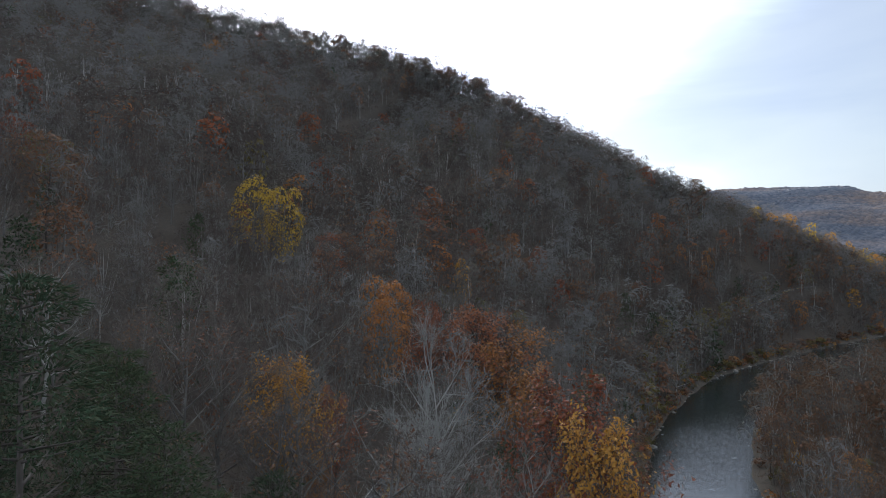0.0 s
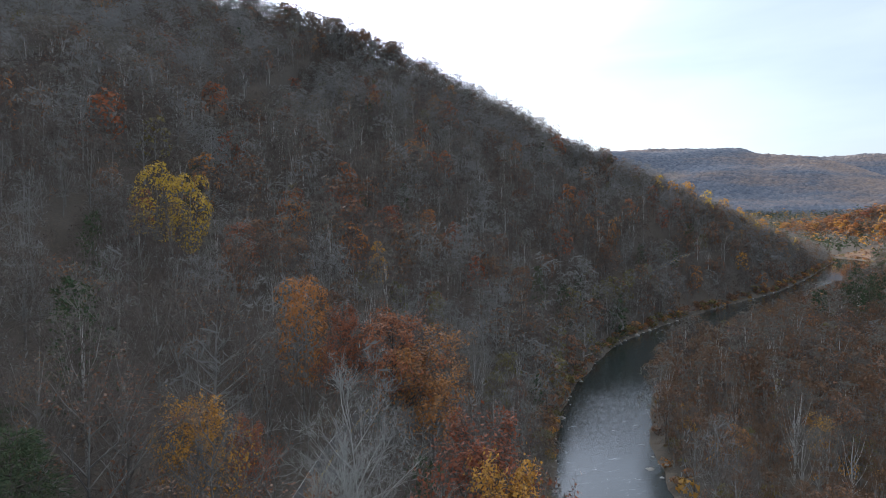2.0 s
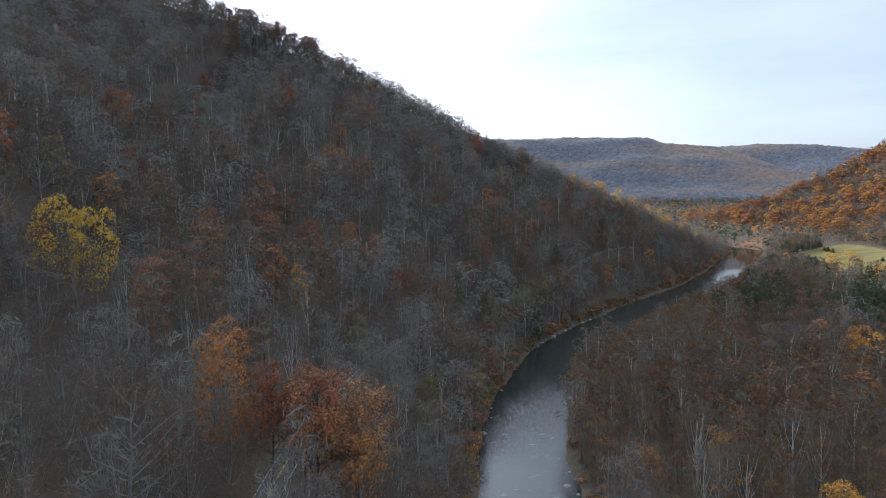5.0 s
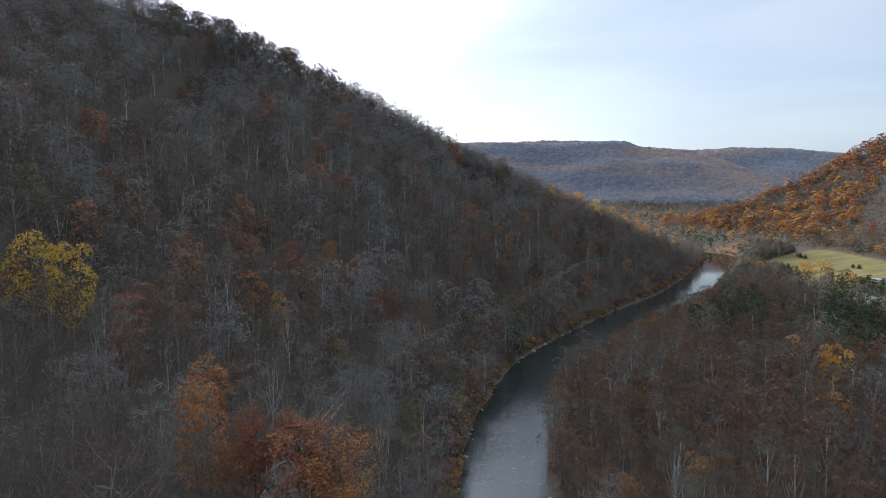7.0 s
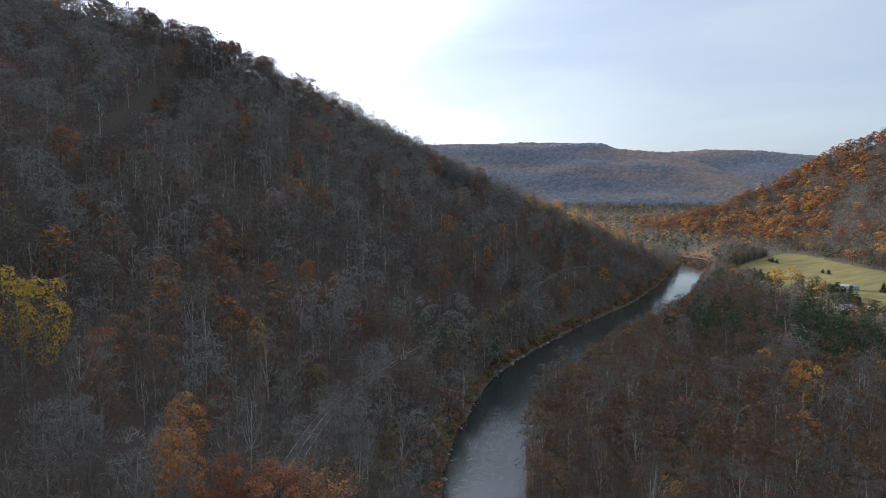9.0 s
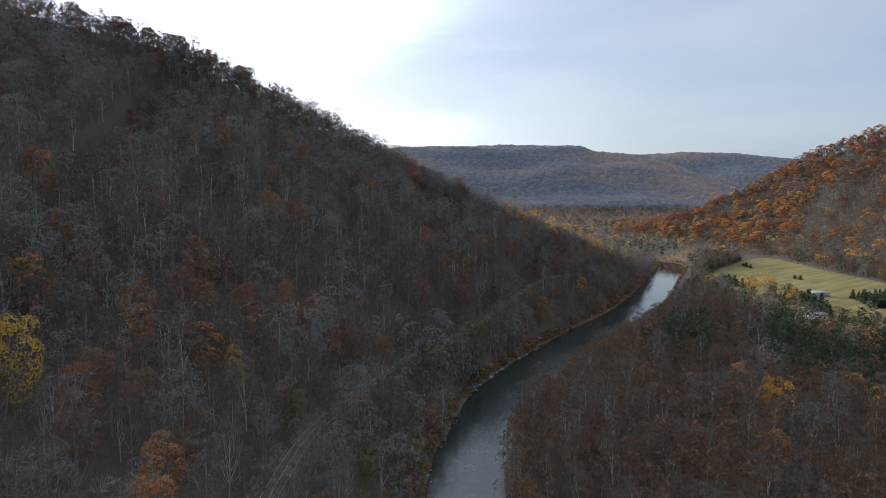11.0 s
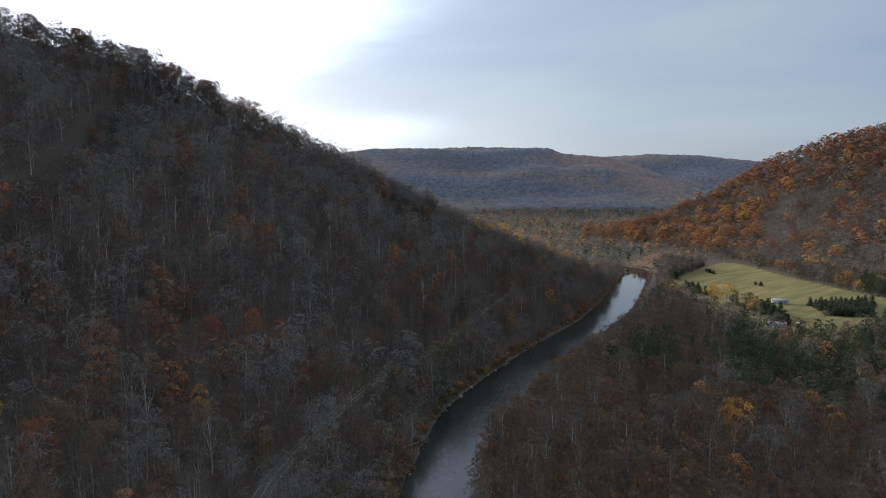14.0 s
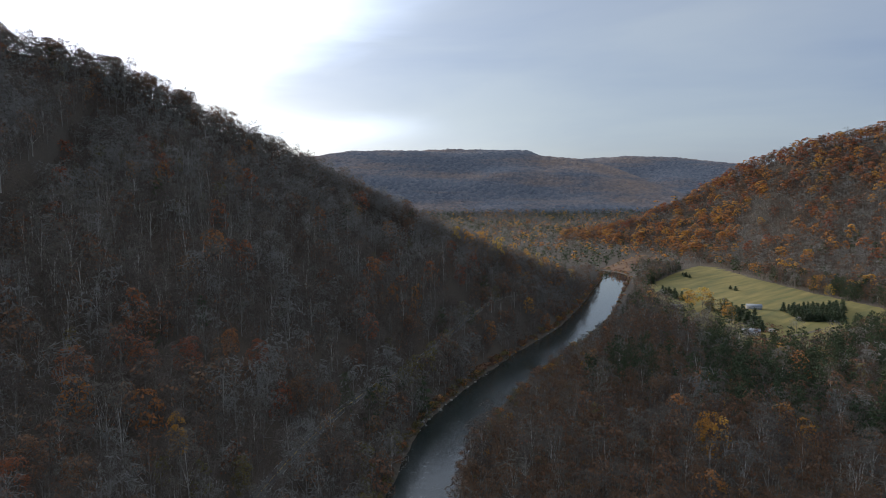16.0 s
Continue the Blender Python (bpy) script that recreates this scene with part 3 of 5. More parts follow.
def bushy(seed, level, height=20.0, spread=0.36, leaves=0.0, low=0.38, stems=1, twig=1.0, lean=0.05):
    """A forest tree seen from afar: trunk and rising limbs, each with a rounded mass of fine twigs, and leaves on a share of them."""
    rng = np.random.default_rng(seed)
    s = Shape()
    lumps, twigs, sprays, wide, wide_spray, per, size, sides = CROWN[level]
    H, R = height, height * spread * {1: 0.74, 2: 0.84, 3: 0.8, 4: 0.8}[level]
    low = low * (0.72 if level == 1 else 0.5) if low < 0.5 else low
    r0 = 0.011 * H * {1: 1.0, 2: 1.2, 3: 1.4, 4: 1.5}[level]
    turn0 = rng.uniform(0, 6.28)
    bend = np.array([math.cos(turn0), math.sin(turn0), 0]) * H * lean
    knots = [np.array([0, 0, -0.8]), *(np.array([*(bend[:2] * f ** 1.5 + rng.normal(0, 0.008 * H, 2)), H * f]) for f in (0.3, 0.58, 0.84))]
    for k in range(3):
        s.limb(knots[k], knots[k + 1], r0 * (1 - 0.3 * k), r0 * (0.7 - 0.3 * k) if k < 2 else 0, sides)
    share = leaves if leaves >= 0.5 else leaves * 0.8
    full = leaves >= 0.5
    if full:
        twigs, sprays = int(twigs * (1.1 - leaves)) + 2, int(sprays * (1.1 - leaves))
    for i in range(lumps):
        f = (i + 0.5) / lumps
        turn = turn0 + i * 2.4 + rng.uniform(-0.4, 0.4)
        up = low + (0.9 - low) * (0.12 + 0.88 * f) * rng.uniform(0.9, 1.06)
        out = R * (0.55 * math.sqrt(max(0.0, 1 - (f * 1.02 - 0.12) ** 2)) + 0.04) * rng.uniform(0.75, 1.2)
        heart = np.array([math.cos(turn) * out, math.sin(turn) * out, H * up]) + bend * up
        r = R * rng.uniform(0.4, 0.58) * (1.0 if lumps > 9 else 1.2)
        away = unit(heart - np.array([*(bend[:2] * 0.6), H * (low + 0.35 * (0.9 - low))]))
        base_f = max(0.25, up - 0.42 + 0.12 * f)
        base = np.array([*(bend[:2] * base_f ** 1.5), H * base_f])
        mid_ = base + (heart - base) * 0.5 + np.array([*(heart[:2] * 0.12), -0.02 * H])
        if level < 3:
            rl = r0 * (0.42 - 0.14 * f)
            if level == 1:
                s.limb(base, mid_, rl, rl * 0.6, 3)
                s.limb(mid_, heart + unit(heart - mid_) * r * 0.7, rl * 0.6, 0, 3)
            else:
                s.limb(base, heart + unit(heart - mid_) * r * 0.6, rl, 0, 3)
        for _ in range(twigs):
            d = unit(unit(rng.normal(size=3)) + away * 0.8 + np.array([0, 0, 0.3]))
            a = heart + d * r * rng.uniform(0.1, 0.55) - np.array([0, 0, 0.15 * r])
            b = heart + unit(d + rng.normal(0, 0.2, 3)) * r * rng.uniform(0.9, 1.15)
            s.sliver(a, b, wide * twig * rng.uniform(0.7, 1.4), rng)
            if level == 1:
                for _ in range(2):
                    c = a + (b - a) * rng.uniform(0.35, 0.85)
                    s.sliver(c, c + unit(b - a + rng.normal(0, 0.9, 3) * r * 0.6) * r * rng.uniform(0.35, 0.7), wide * 0.8 * twig, rng)
        for _ in range(sprays):
            d = unit(unit(rng.normal(size=3)) + away * 0.8 + np.array([0, 0, 0.3]))
            c = heart + d * r * rng.uniform(0.8, 1.0)
            u = unit(np.cross(d, rng.normal(size=3)))
            w_ = np.cross(d, u) * wide_spray * twig * rng.uniform(0.6, 1.3)
            u = u * r * rng.uniform(0.18, 0.34)
            s.put([c - u - w_ * 0.6, c + w_, c + u + d * r * 0.2], [[0, 1, 2]], 1)
        if share > 0 and (full or rng.random() < share * 2.2):
            for _ in range(int(per * min(1.0, 0.15 + share) if full else per * 0.3)):
                d = unit(unit(rng.normal(size=3)) + away * 0.75 + np.array([0, 0, 0.2]))
                c = heart + d * r * rng.uniform(0.85, 1.08)
                s.leaf(c, unit(d + rng.normal(0, 0.3, 3)), size * rng.uniform(0.6, 1.25), rng, 2)
    return s.done()


def fluffy_pine(seed, level, height=22.0, width=0.24, bare=0.14, droop=0.05, open_=0.1):
    """A white pine: trunk, and boughs that end in soft flattened tufts of needles, layer above layer."""
    rng = np.random.default_rng(seed)
    s = Shape()
    H = height
    boughs, tufts, size = {0: (88, 84, 0.115), 1: (36, 28, 0.36), 2: (20, 14, 0.74), 3: (9, 8, 1.5), 4: (6, 4, 2.0)}[level]
    s.limb(np.array([0, 0, -0.6]), np.array([0, 0, H * 0.97]), 0.014 * H, 0, 3)
    for i in range(boughs):
        f = bare + (0.97 - bare) * ((i + rng.random()) / boughs) ** 0.9
        if rng.random() < open_ * (0.5 if level else 2.5):
            continue
        g = (f - bare) / (1 - bare)
        reach = H * width * (0.35 + 0.65 * min(1.0, g / 0.22)) * (1 - g) ** 0.62 * rng.uniform(0.55, 1.15) + 0.3
        turn = i * 2.4 + rng.uniform(-0.4, 0.4)
        d = np.array([math.cos(turn), math.sin(turn), droop + 0.5 * g + rng.uniform(-0.1, 0.15)])
        a = np.array([0, 0, f * H - 0.05 * H])
        b = a + d * reach
        if level < 3:
            s.limb(a, b, 0.05 + 0.008 * reach, 0, 3)
        heart, r = a + (b - a) * 0.68, 0.5 * reach + 0.45
        for _ in range(tufts):
            q = unit(rng.normal(size=3) + np.array([d[0] * 0.4, d[1] * 0.4, 0.45]))
            c = heart + q * (r, r, r * (0.6 if level else 0.2)) * rng.uniform(0.45, 1.05) - np.array([0, 0, 0.12 * r * (level == 0)])
            s.leaf(c, unit(q + rng.normal(0, 0.4, 3) + (0, 0, 0.4)), size * rng.uniform(0.65, 1.3) * (0.7 + 0.05 * reach), rng, 1)
            if level < 3 and rng.random() < 0.5 + 0.5 * (level == 0):
                s.sliver(c, c + unit(q + d * 0.6 + (0, 0, 0.3 if level else -0.35)) * size * (1.7 if level else 3.2), size * 0.35, rng)
    return s.done()


def conifer(seed, level, height=22.0, width=0.2, bare=0.15, droop=-0.12, open_=0.0):
    """A pine or hemlock: straight trunk and tiers of boughs that carry sprays of needles."""
    rng = np.random.default_rng(seed)
    s = Shape()
    H = height
    tiers, round_, sprays = {1: (15, 6, 6), 2: (9, 5, 3)}[level]
    s.limb(np.array([0, 0, -0.6]), np.array([0, 0, H * 0.55]), 0.016 * H, 0.01 * H, 3)
    s.limb(np.array([0, 0, H * 0.55]), np.array([0.1, 0, H]), 0.01 * H, 0, 3)
    for i in range(tiers):
        f = bare + (0.99 - bare) * (i + 0.3 * rng.random()) / tiers
        reach = H * width * (1.0 - ((f - bare) / (1 - bare)) ** 1.25) + 0.35
        lump = rng.uniform(0.6, 1.3)
        for j in range(round_):
            if rng.random() < open_:
                continue
            turn = i * 1.9 + j * 6.28 / round_ + rng.uniform(-0.35, 0.35)
            L = reach * lump * rng.uniform(0.6, 1.15)
            d = unit(np.array([math.cos(turn), math.sin(turn), droop + 0.45 * f * f + rng.uniform(-0.12, 0.12)]))
            a = np.array([0, 0, f * H + rng.uniform(-0.5, 0.5) * H / tiers])
            b = a + d * L
            side = np.array([-d[1], d[0], 0.0])
            if level < 2:
                s.limb(a, b, 0.02 + 0.012 * L, 0, 3)
            for k in range(sprays):
                g = 0.25 + 0.75 * (k + rng.random()) / sprays
                c = a + (b - a) * g
                size = (0.2 + 0.2 * L * (1.1 - g)) * {1: 1.9, 2: 2.7}[level]
                sgn = -1 if k % 2 else 1
                nrm = unit(d * (0.7, 0.7, 0.2) + side * sgn * 0.5 + np.array([0, 0, 0.75]) + rng.normal(0, 0.35, 3))
                s.leaf(c + side * sgn * size * rng.uniform(0.2, 0.9), nrm, size * 0.85, rng, 1)
                tip = c + (side * sgn * rng.uniform(0.6, 1.2) + d * rng.uniform(0.5, 1.0)) * size * 1.5 + np.array([0, 0, rng.uniform(-0.25, 0.2) * size])
                wide = unit(np.cross(tip - c, (0, 0, 1.0)) + np.array([0, 0, rng.uniform(-0.5, 0.5)])) * size * 0.42
                s.put([c - wide * 0.4, c + (tip - c) * 0.55 + wide, tip, c + (tip - c) * 0.5 - wide], [[0, 1, 2], [0, 2, 3]], 1)
    return s.done()


def shrub(seed, level=1):
    rng = np.random.default_rng(seed)
    s = Shape()
    for _ in range(7):
        s.limb(np.zeros(3) - (0, 0, 0.2), np.array([*rng.normal(0, 0.7, 2), rng.uniform(0.9, 2.0)]), 0.04, 0, 3)
    for _ in range(40):
        d = unit(rng.normal(size=3) + (0, 0, 0.5))
        s.leaf(d * (1.3, 1.3, 0.9) * rng.uniform(0.5, 1.0) + (0, 0, 0.9), unit(d + rng.normal(0, 0.4, 3)), rng.uniform(0.22, 0.42), rng, 2)
    return s.done()


def brush(seed):
    """A clump of young stems and twigs of the undergrowth."""
    rng = np.random.default_rng(seed)
    s = Shape()
    for _ in range(16):
        a = np.array([*rng.normal(0, 1.1, 2), 0.0])
        b = a + np.array([*rng.normal(0, 1.2, 2), rng.uniform(1.5, 5.5)])
        s.sliver(a, b, rng.uniform(0.025, 0.05), rng)
        s.sliver(a + (b - a) * 0.5, a + (b - a) * 0.5 + unit(rng.normal(0, 1, 3) + (0, 0, 0.5)) * 1.6, 0.04, rng)
    return s.done()

# ---- the woods ----
KINDS = {  # wood, twigs, leaves, shape settings
    "bare": (BARK_GREY, TWIG_GREY, LEAF_RUST, dict(height=23, spread=0.36, low=0.3)),
    "pale": (BARK_PALE, TWIG_DUN, LEAF_RUST, dict(height=24, spread=0.31, low=0.38)),
    "brown": (BARK_GREY, TWIG_BROWN, LEAF_RUST, dict(height=21, spread=0.37, low=0.28, leaves=0.07)),
    "slender": (BARK_GREY, TWIG_RUST, LEAF_RUST, dict(height=20, spread=0.25, twig=1.3, leaves=0.1, low=0.3, lean=0.03)),
    "rust": (BARK_DARK, TWIG_BROWN, LEAF_RUST, dict(height=20, spread=0.34, leaves=0.55)),
    "red": (BARK_DARK, TWIG_BROWN, LEAF_RED, dict(height=20, spread=0.35, leaves=0.85)),
    "orange": (BARK_GREY, TWIG_BROWN, LEAF_ORANGE, dict(height=20, spread=0.34, leaves=0.85)),
    "gold": (BARK_GREY, TWIG_BROWN, LEAF_GOLD, dict(height=20, spread=0.32, leaves=0.85)),
    "yellow": (BARK_GREY, TWIG_BROWN, LEAF_YELLOW, dict(height=20, spread=0.34, leaves=1.0)),
    "crest_oak": (BARK_DARK, TWIG_BROWN, LEAF_RUST, dict(height=21, spread=0.36, leaves=0.55, low=0.56)),
    "olive": (BARK_GREY, TWIG_GREY, LEAF_OLIVE, dict(height=16, spread=0.3, leaves=0.5)),
    "hemlock": (BARK_DARK, NEEDLES, NEEDLES, dict(height=20, width=0.29, droop=-0.18, bare=0.06)),
    "silver": (BARK_PALE, TWIG_SILVER, LEAF_RUST, dict(height=25, spread=0.3, low=0.3, stems=3, lean=0.06)),
    "spruce": (BARK_DARK, NEEDLES, NEEDLES, dict(height=9, width=0.34, bare=0.02, droop=0.0)),
    "pine": (BARK_DARK, NEEDLES, NEEDLES, dict(height=22, width=0.24, bare=0.14, droop=0.05, open_=0.12)),
}
WORDS = {
    "bare": ("bare grey deciduous tree in the autumn wood", "tree"), "pale": ("bare tree with pale whitish bark and limbs", "tree"),
    "brown": ("nearly bare tree with reddish brown twigs and few leaves", "tree"), "slender": ("slender grey-trunked tree with thin rust-brown leaves", "tree"),
    "rust": ("tree in dull rust-brown autumn leaves", "tree"), "red": ("oak in dark red autumn leaves", "tree"), "orange": ("tree in full orange autumn leaves", "tree"),
    "gold": ("tree in golden orange autumn leaves", "tree"), "yellow": ("tree with bright yellow autumn leaves", "tree"),
    "crest_oak": ("tall oak with a high brown crown on a clear trunk", "tree"),
    "olive": ("half-bare tree with olive-green leaves", "tree"), "hemlock": ("dark green hemlock with drooping boughs", "conifer"),
    "silver": ("large bare many-stemmed tree with silvery pale limbs", "tree"), "spruce": ("dense dark green planted spruce on the meadow", "conifer"),
    "pine": ("tall dark green pine", "conifer"),
}
CONIFERS = ("hemlock", "pine", "spruce")
VARIANTS = {0: 2, 1: 4, 2: 5, 3: 5, 4: 5}
shapes, part_meshes = {}, {}


def shape_of(kind, level, variant):
    key = (kind, level, variant)
    if key not in shapes:
        seed = sorted(KINDS).index(kind) * 100 + level * 10 + variant
        build = (conifer if kind == "spruce" else fluffy_pine) if kind in CONIFERS else bushy if level else broadleaf
        shapes[key] = build(seed, level, **KINDS[kind][3])
    return shapes[key]


def tree(kind, level, variant, x, y, scale=1.0, turn=0.0, slim=1.0, label="", group="", z=None):
    """One tree as a thing of its own: trunk, twigs and leaves or needles."""
    variant %= VARIANTS[level]
    key = (kind, level, variant)
    if key not in part_meshes:
        s = shape_of(kind, level, variant)
        mats, made = KINDS[kind], []
        names = ("trunk", "crown", "foliage")
        for p in range(3):
            f = s.f[s.p == p]
            if len(f):
                used, back = np.unique(f, return_inverse=True)
                made.append((names[p], mesh_from(kind + "_" + names[p], s.v[used], back.reshape(-1, 3), [mats[p]])))
        part_meshes[key] = made
    root = new(kind + "_tree" if kind not in CONIFERS else kind)
    root.empty_display_size = 0.5
    for name, me in part_meshes[key]:
        piece = new(name, me)
        piece.parent = root
        if name != "trunk":
            tagged(piece, kind="stuff")
    root.matrix_basis = Matrix.LocRotScale((x, y, ground_height(x, y) if z is None else z), Euler((0, 0, turn)), (scale * slim, scale * slim, scale))
    words, category = WORDS[kind]
    return tagged(root, label or words, category, group or kind + " trees of the valley woods")


def ground_height(x, y):
    return float(land_cut(np.array([float(x)]), np.array([float(y)]))[0][0])


class Woods:
    """Many joined trees, each with a number of its own for its colour."""

    def __init__(self):
        self.v, self.f, self.m, self.t, self.base, self.mats = [], [], [], [], 0, []

    def slot(self, mat):
        if mat not in self.mats:
            self.mats.append(mat)
        return self.mats.index(mat)

    def add(self, shape, mats, place, turn, scale, slim, tint):
        if not len(place):
            return
        c, s = np.cos(turn)[:, None], np.sin(turn)[:, None]
        k, w_ = scale[:, None], (scale * slim)[:, None]
        vx, vy, vz = shape.v[:, 0][None], shape.v[:, 1][None], shape.v[:, 2][None]
        out = np.stack([place[:, :1] + (c * vx - s * vy) * w_, place[:, 1:2] + (s * vx + c * vy) * w_, place[:, 2:3] + vz * k], -1)
        n_ = len(shape.v)
        self.v.append(out.reshape(-1, 3))
        self.f.append((shape.f[None] + (self.base + np.arange(len(place)) * n_)[:, None, None]).reshape(-1, 3))
        slots = np.array([self.slot(m_) for m_ in mats])
        self.m.append(np.tile(slots[shape.p], len(place)))
        self.t.append(np.repeat(tint, n_))
        self.base += n_ * len(place)

    def build(self, name, label, category):
        if not self.v:
            return None
        me = mesh_from(name, np.concatenate(self.v), np.concatenate(self.f), self.mats, np.concatenate(self.m))
        me.attributes.new("tint", "FLOAT", "POINT").data.foreach_set("value", np.concatenate(self.t).astype(np.float32))
        return tagged(new(name, me), label, category, kind="stuff")


rng = np.random.default_rng(11)


def scatter(lo, hi, step):
    x, y = np.meshgrid(np.arange(lo[0], hi[0], step), np.arange(lo[1], hi[1], step))
    x = (x + rng.uniform(-0.45, 0.45, x.shape) * step).ravel()
    y = (y + rng.uniform(-0.45, 0.45, y.shape) * step).ravel()
    far, head = np.hypot(x, y), np.degrees(np.arctan2(x, y))
    ok = (head > -25) & (head < 86) & (far > 30)
    return x[ok], y[ok], far[ok], head[ok]


def choose(table, count):
    names, weights = list(table), np.array(list(table.values()), float)
    return np.array(names)[rng.choice(len(names), count, p=weights / weights.sum())]


CLEARED = []  # places kept free for single trees: x, y, radius


def plant(woods, x, y, z, far, kinds, small=0.6, large=1.06, near=72.0, middle=145.0, single=None, fine=None, shorter=None):
    """Trees at these places: near ones and the nearest of the middle ones singly, the rest joined."""
    keep = np.ones(len(x), bool)
    for cx_, cy_, r in CLEARED:
        keep &= np.hypot(x - cx_, y - cy_) > r
    x, y, z, far, kinds = x[keep], y[keep], z[keep], far[keep], kinds[keep]
    scale = rng.uniform(small, large, len(x)) * np.where(far > 280, 1.04, 1.0)
    if shorter is not None:
        scale *= shorter[keep]
    turn, tint, slim = rng.uniform(0, 6.28, len(x)), rng.random(len(x)), rng.uniform(0.85, 1.15, len(x))
    fine = np.zeros(len(keep), bool) if fine is None else fine
    level = np.where(far < near, 0, np.where((far < middle) | fine[keep], 1, 2))
    pick = rng.integers(0, 60, len(x))
    for kind in np.unique(kinds):
        mats = KINDS[kind][:3]
        for lv in (0, 1, 2):
            of = np.flatnonzero((kinds == kind) & (level == lv))
            of = of[np.argsort(far[of])]
            alone = len(of) if lv == 0 else (single if lv == 1 else 0)
            for i in of[:alone]:
                tree(kind, lv, int(pick[i] % VARIANTS[lv]), x[i], y[i], scale[i], turn[i], slim[i], z=z[i] - 0.1)
            rest = of[alone:]
            for v in range(VARIANTS[lv]):
                r = rest[pick[rest] % VARIANTS[lv] == v]
                if len(r):
                    woods.add(shape_of(kind, lv, v), mats, np.stack([x[r], y[r], z[r] - 0.1], -1), turn[r], scale[r], slim[r], tint[r])



def hero(kind, x, y, top, level=1, variant=0, slim=1.0, turn=0.0, clear=4.0, label=""):
    """A single tree whose top reaches a known height."""
    g = ground_height(x, y)
    variant %= VARIANTS[level]
    tall = float(shape_of(kind, level, variant).v[:, 2].max())
    CLEARED.append((x, y, clear))
    return tree(kind, level, variant, x, y, (top - g) / tall, turn, slim, label, "", g - 0.1)


# trees that stand out, each by its place and the height of its top
hero("silver", 16, 50, 56, 0, 0, 0.8, 0.4, 6.5)
hero("silver", 21, 43, 46, 0, 1, 0.8, 2.0, 4)
CLEARED.extend([(540, 206, 12), (522, 200, 9), (556, 212, 10), (578, 203, 9), (8, 50, 6), (12, 64, 5), (15, 76, 7), (5, 38, 5)])
hero("red", 26, 49, 50.5, 0, 0, 0.8, 0.0, 5, "oak with red leaves turning orange")
hero("gold", 28, 45, 49, 0, 1, 0.6, 1.0, 4, "thin-crowned tree with orange yellow leaves")
hero("gold", 3, 66, 51, 0, 2, 0.7, 2.0, 5)
hero("hemlock", -12, 40, 60, 0, 0, 1.1, 0.0, 5)
hero("hemlock", -9, 50, 54, 0, 1, 0.9, 1.0, 4)
hero("hemlock", -5, 43, 50, 0, 2, 1.0, 2.0, 4)
hero("hemlock", -12, 34, 50, 0, 1, 1.1, 3.0, 4)
for k, (x, y, top) in enumerate(((-17, 49, 55), (-21, 61, 57), (-14, 68, 52), (-2, 38, 47), (-18, 35, 50), (-24, 45, 56))):
    hero("hemlock", x, y, top, 0, k % 3, 0.9, k * 1.7, 3)
hero("brown", -6, 60, 56, 0, 0, 1.0, 0.5)
hero("brown", 2, 52, 49, 0, 1, 1.0, 1.5)
hero("pale", -21, 77, 61, 0, 0, 1.1, 0.0)
hero("brown", 7, 92, 59, 0, 2, 1.1, 0.0)
hero("orange", 25, 115, 56, 1, 0, 0.7, 0.0)
hero("red", 37, 101, 53, 0, 1, 1.05, 0.0, 7)
hero("orange", 43, 96, 49.5, 0, 0, 0.95, 2.0, 6)
hero("red", 31, 106, 52, 0, 2, 0.8, 1.0, 5)
hero("red", 10, 74, 45, 0, 0, 0.7, 2.0, 4)
hero("orange", 7, 66, 40, 0, 1, 0.6, 3.0, 3)
hero("orange", 15.5, 66, 40, 0, 2, 0.6, 4.0, 3)
hero("gold", 66, 192, 59, 1, 1, 0.75, 0.0, 6, "tall pale-trunked tree with rusty leaves and a yellow tip")
hero("pale", 63, 189, 55, 1, 1, 0.7, 0.0, 3)
hero("pale", 115, 213, 45, 1, 2, 0.9, 0.0, 5)
for k, (kind, x, y, top, slim) in enumerate((("red", 46.5, 225.6, 76.6, 1.35), ("red", 70.6, 234.4, 74.9, 1.25), ("red", 88, 239, 71.4, 1.25), ("orange", 110.5, 251.4, 69.7, 0.95),
                                             ("red", 120.6, 248.7, 63.7, 1.1), ("rust", 152.9, 261, 58.3, 1.0), ("rust", 110.6, 238, 59.2, 1.0), ("rust", 185.7, 270, 47, 1.1),
                                             ("orange", 30.6, 139, 53.7, 1.1))):
    hero(kind, x, y, top, 1, k % 4, slim, k * 1.3, 9)
for k, (kind, x, y, top) in enumerate((("orange", 137.7, 331.6, 108.4), ("red", 284.9, 372.4, 83.3), ("rust", 197, 316, 82.3), ("rust", 119.7, 329.3, 107.8), ("orange", 322, 417, 104.7),
                                       ("rust", 342.4, 423.3, 111.5), ("rust", 358.4, 415.4, 110.3), ("rust", 321.9, 407.6, 99.5), ("orange", 273.4, 365.4, 78.2), ("rust", 342.4, 360.4, 78.5))):
    hero(kind, x, y, top, 2, k % 5, 1.15, k * 0.9, 7)
hero("yellow", 1, 173, 81, 1, 0, 0.8, 0.0, 7)
hero("yellow", 9, 170, 78, 1, 1, 0.75, 0.0, 5)
hero("orange", 234, 382, 119, 2, 0, 0.8)
for k, (x, y) in enumerate(((84, 168), (77, 159), (69, 150), (93, 177), (101, 185), (111, 195), (62, 141), (120, 204), (54, 132))):
    hero("bare" if k % 3 else "brown", x, y, ground_height(x, y) + 19 + 2 * (k % 3), 1, k % 4, 1.1, k * 1.9, 3)
hero("olive", 83, 183, 43, 1, 0, 1.0)
hero("rust", 128, 228, 50, 1, 1, 0.9)
hero("rust", 141, 224, 46, 1, 2, 0.9)
hero("hemlock", 158, 238, 44, 1, 0, 0.9)
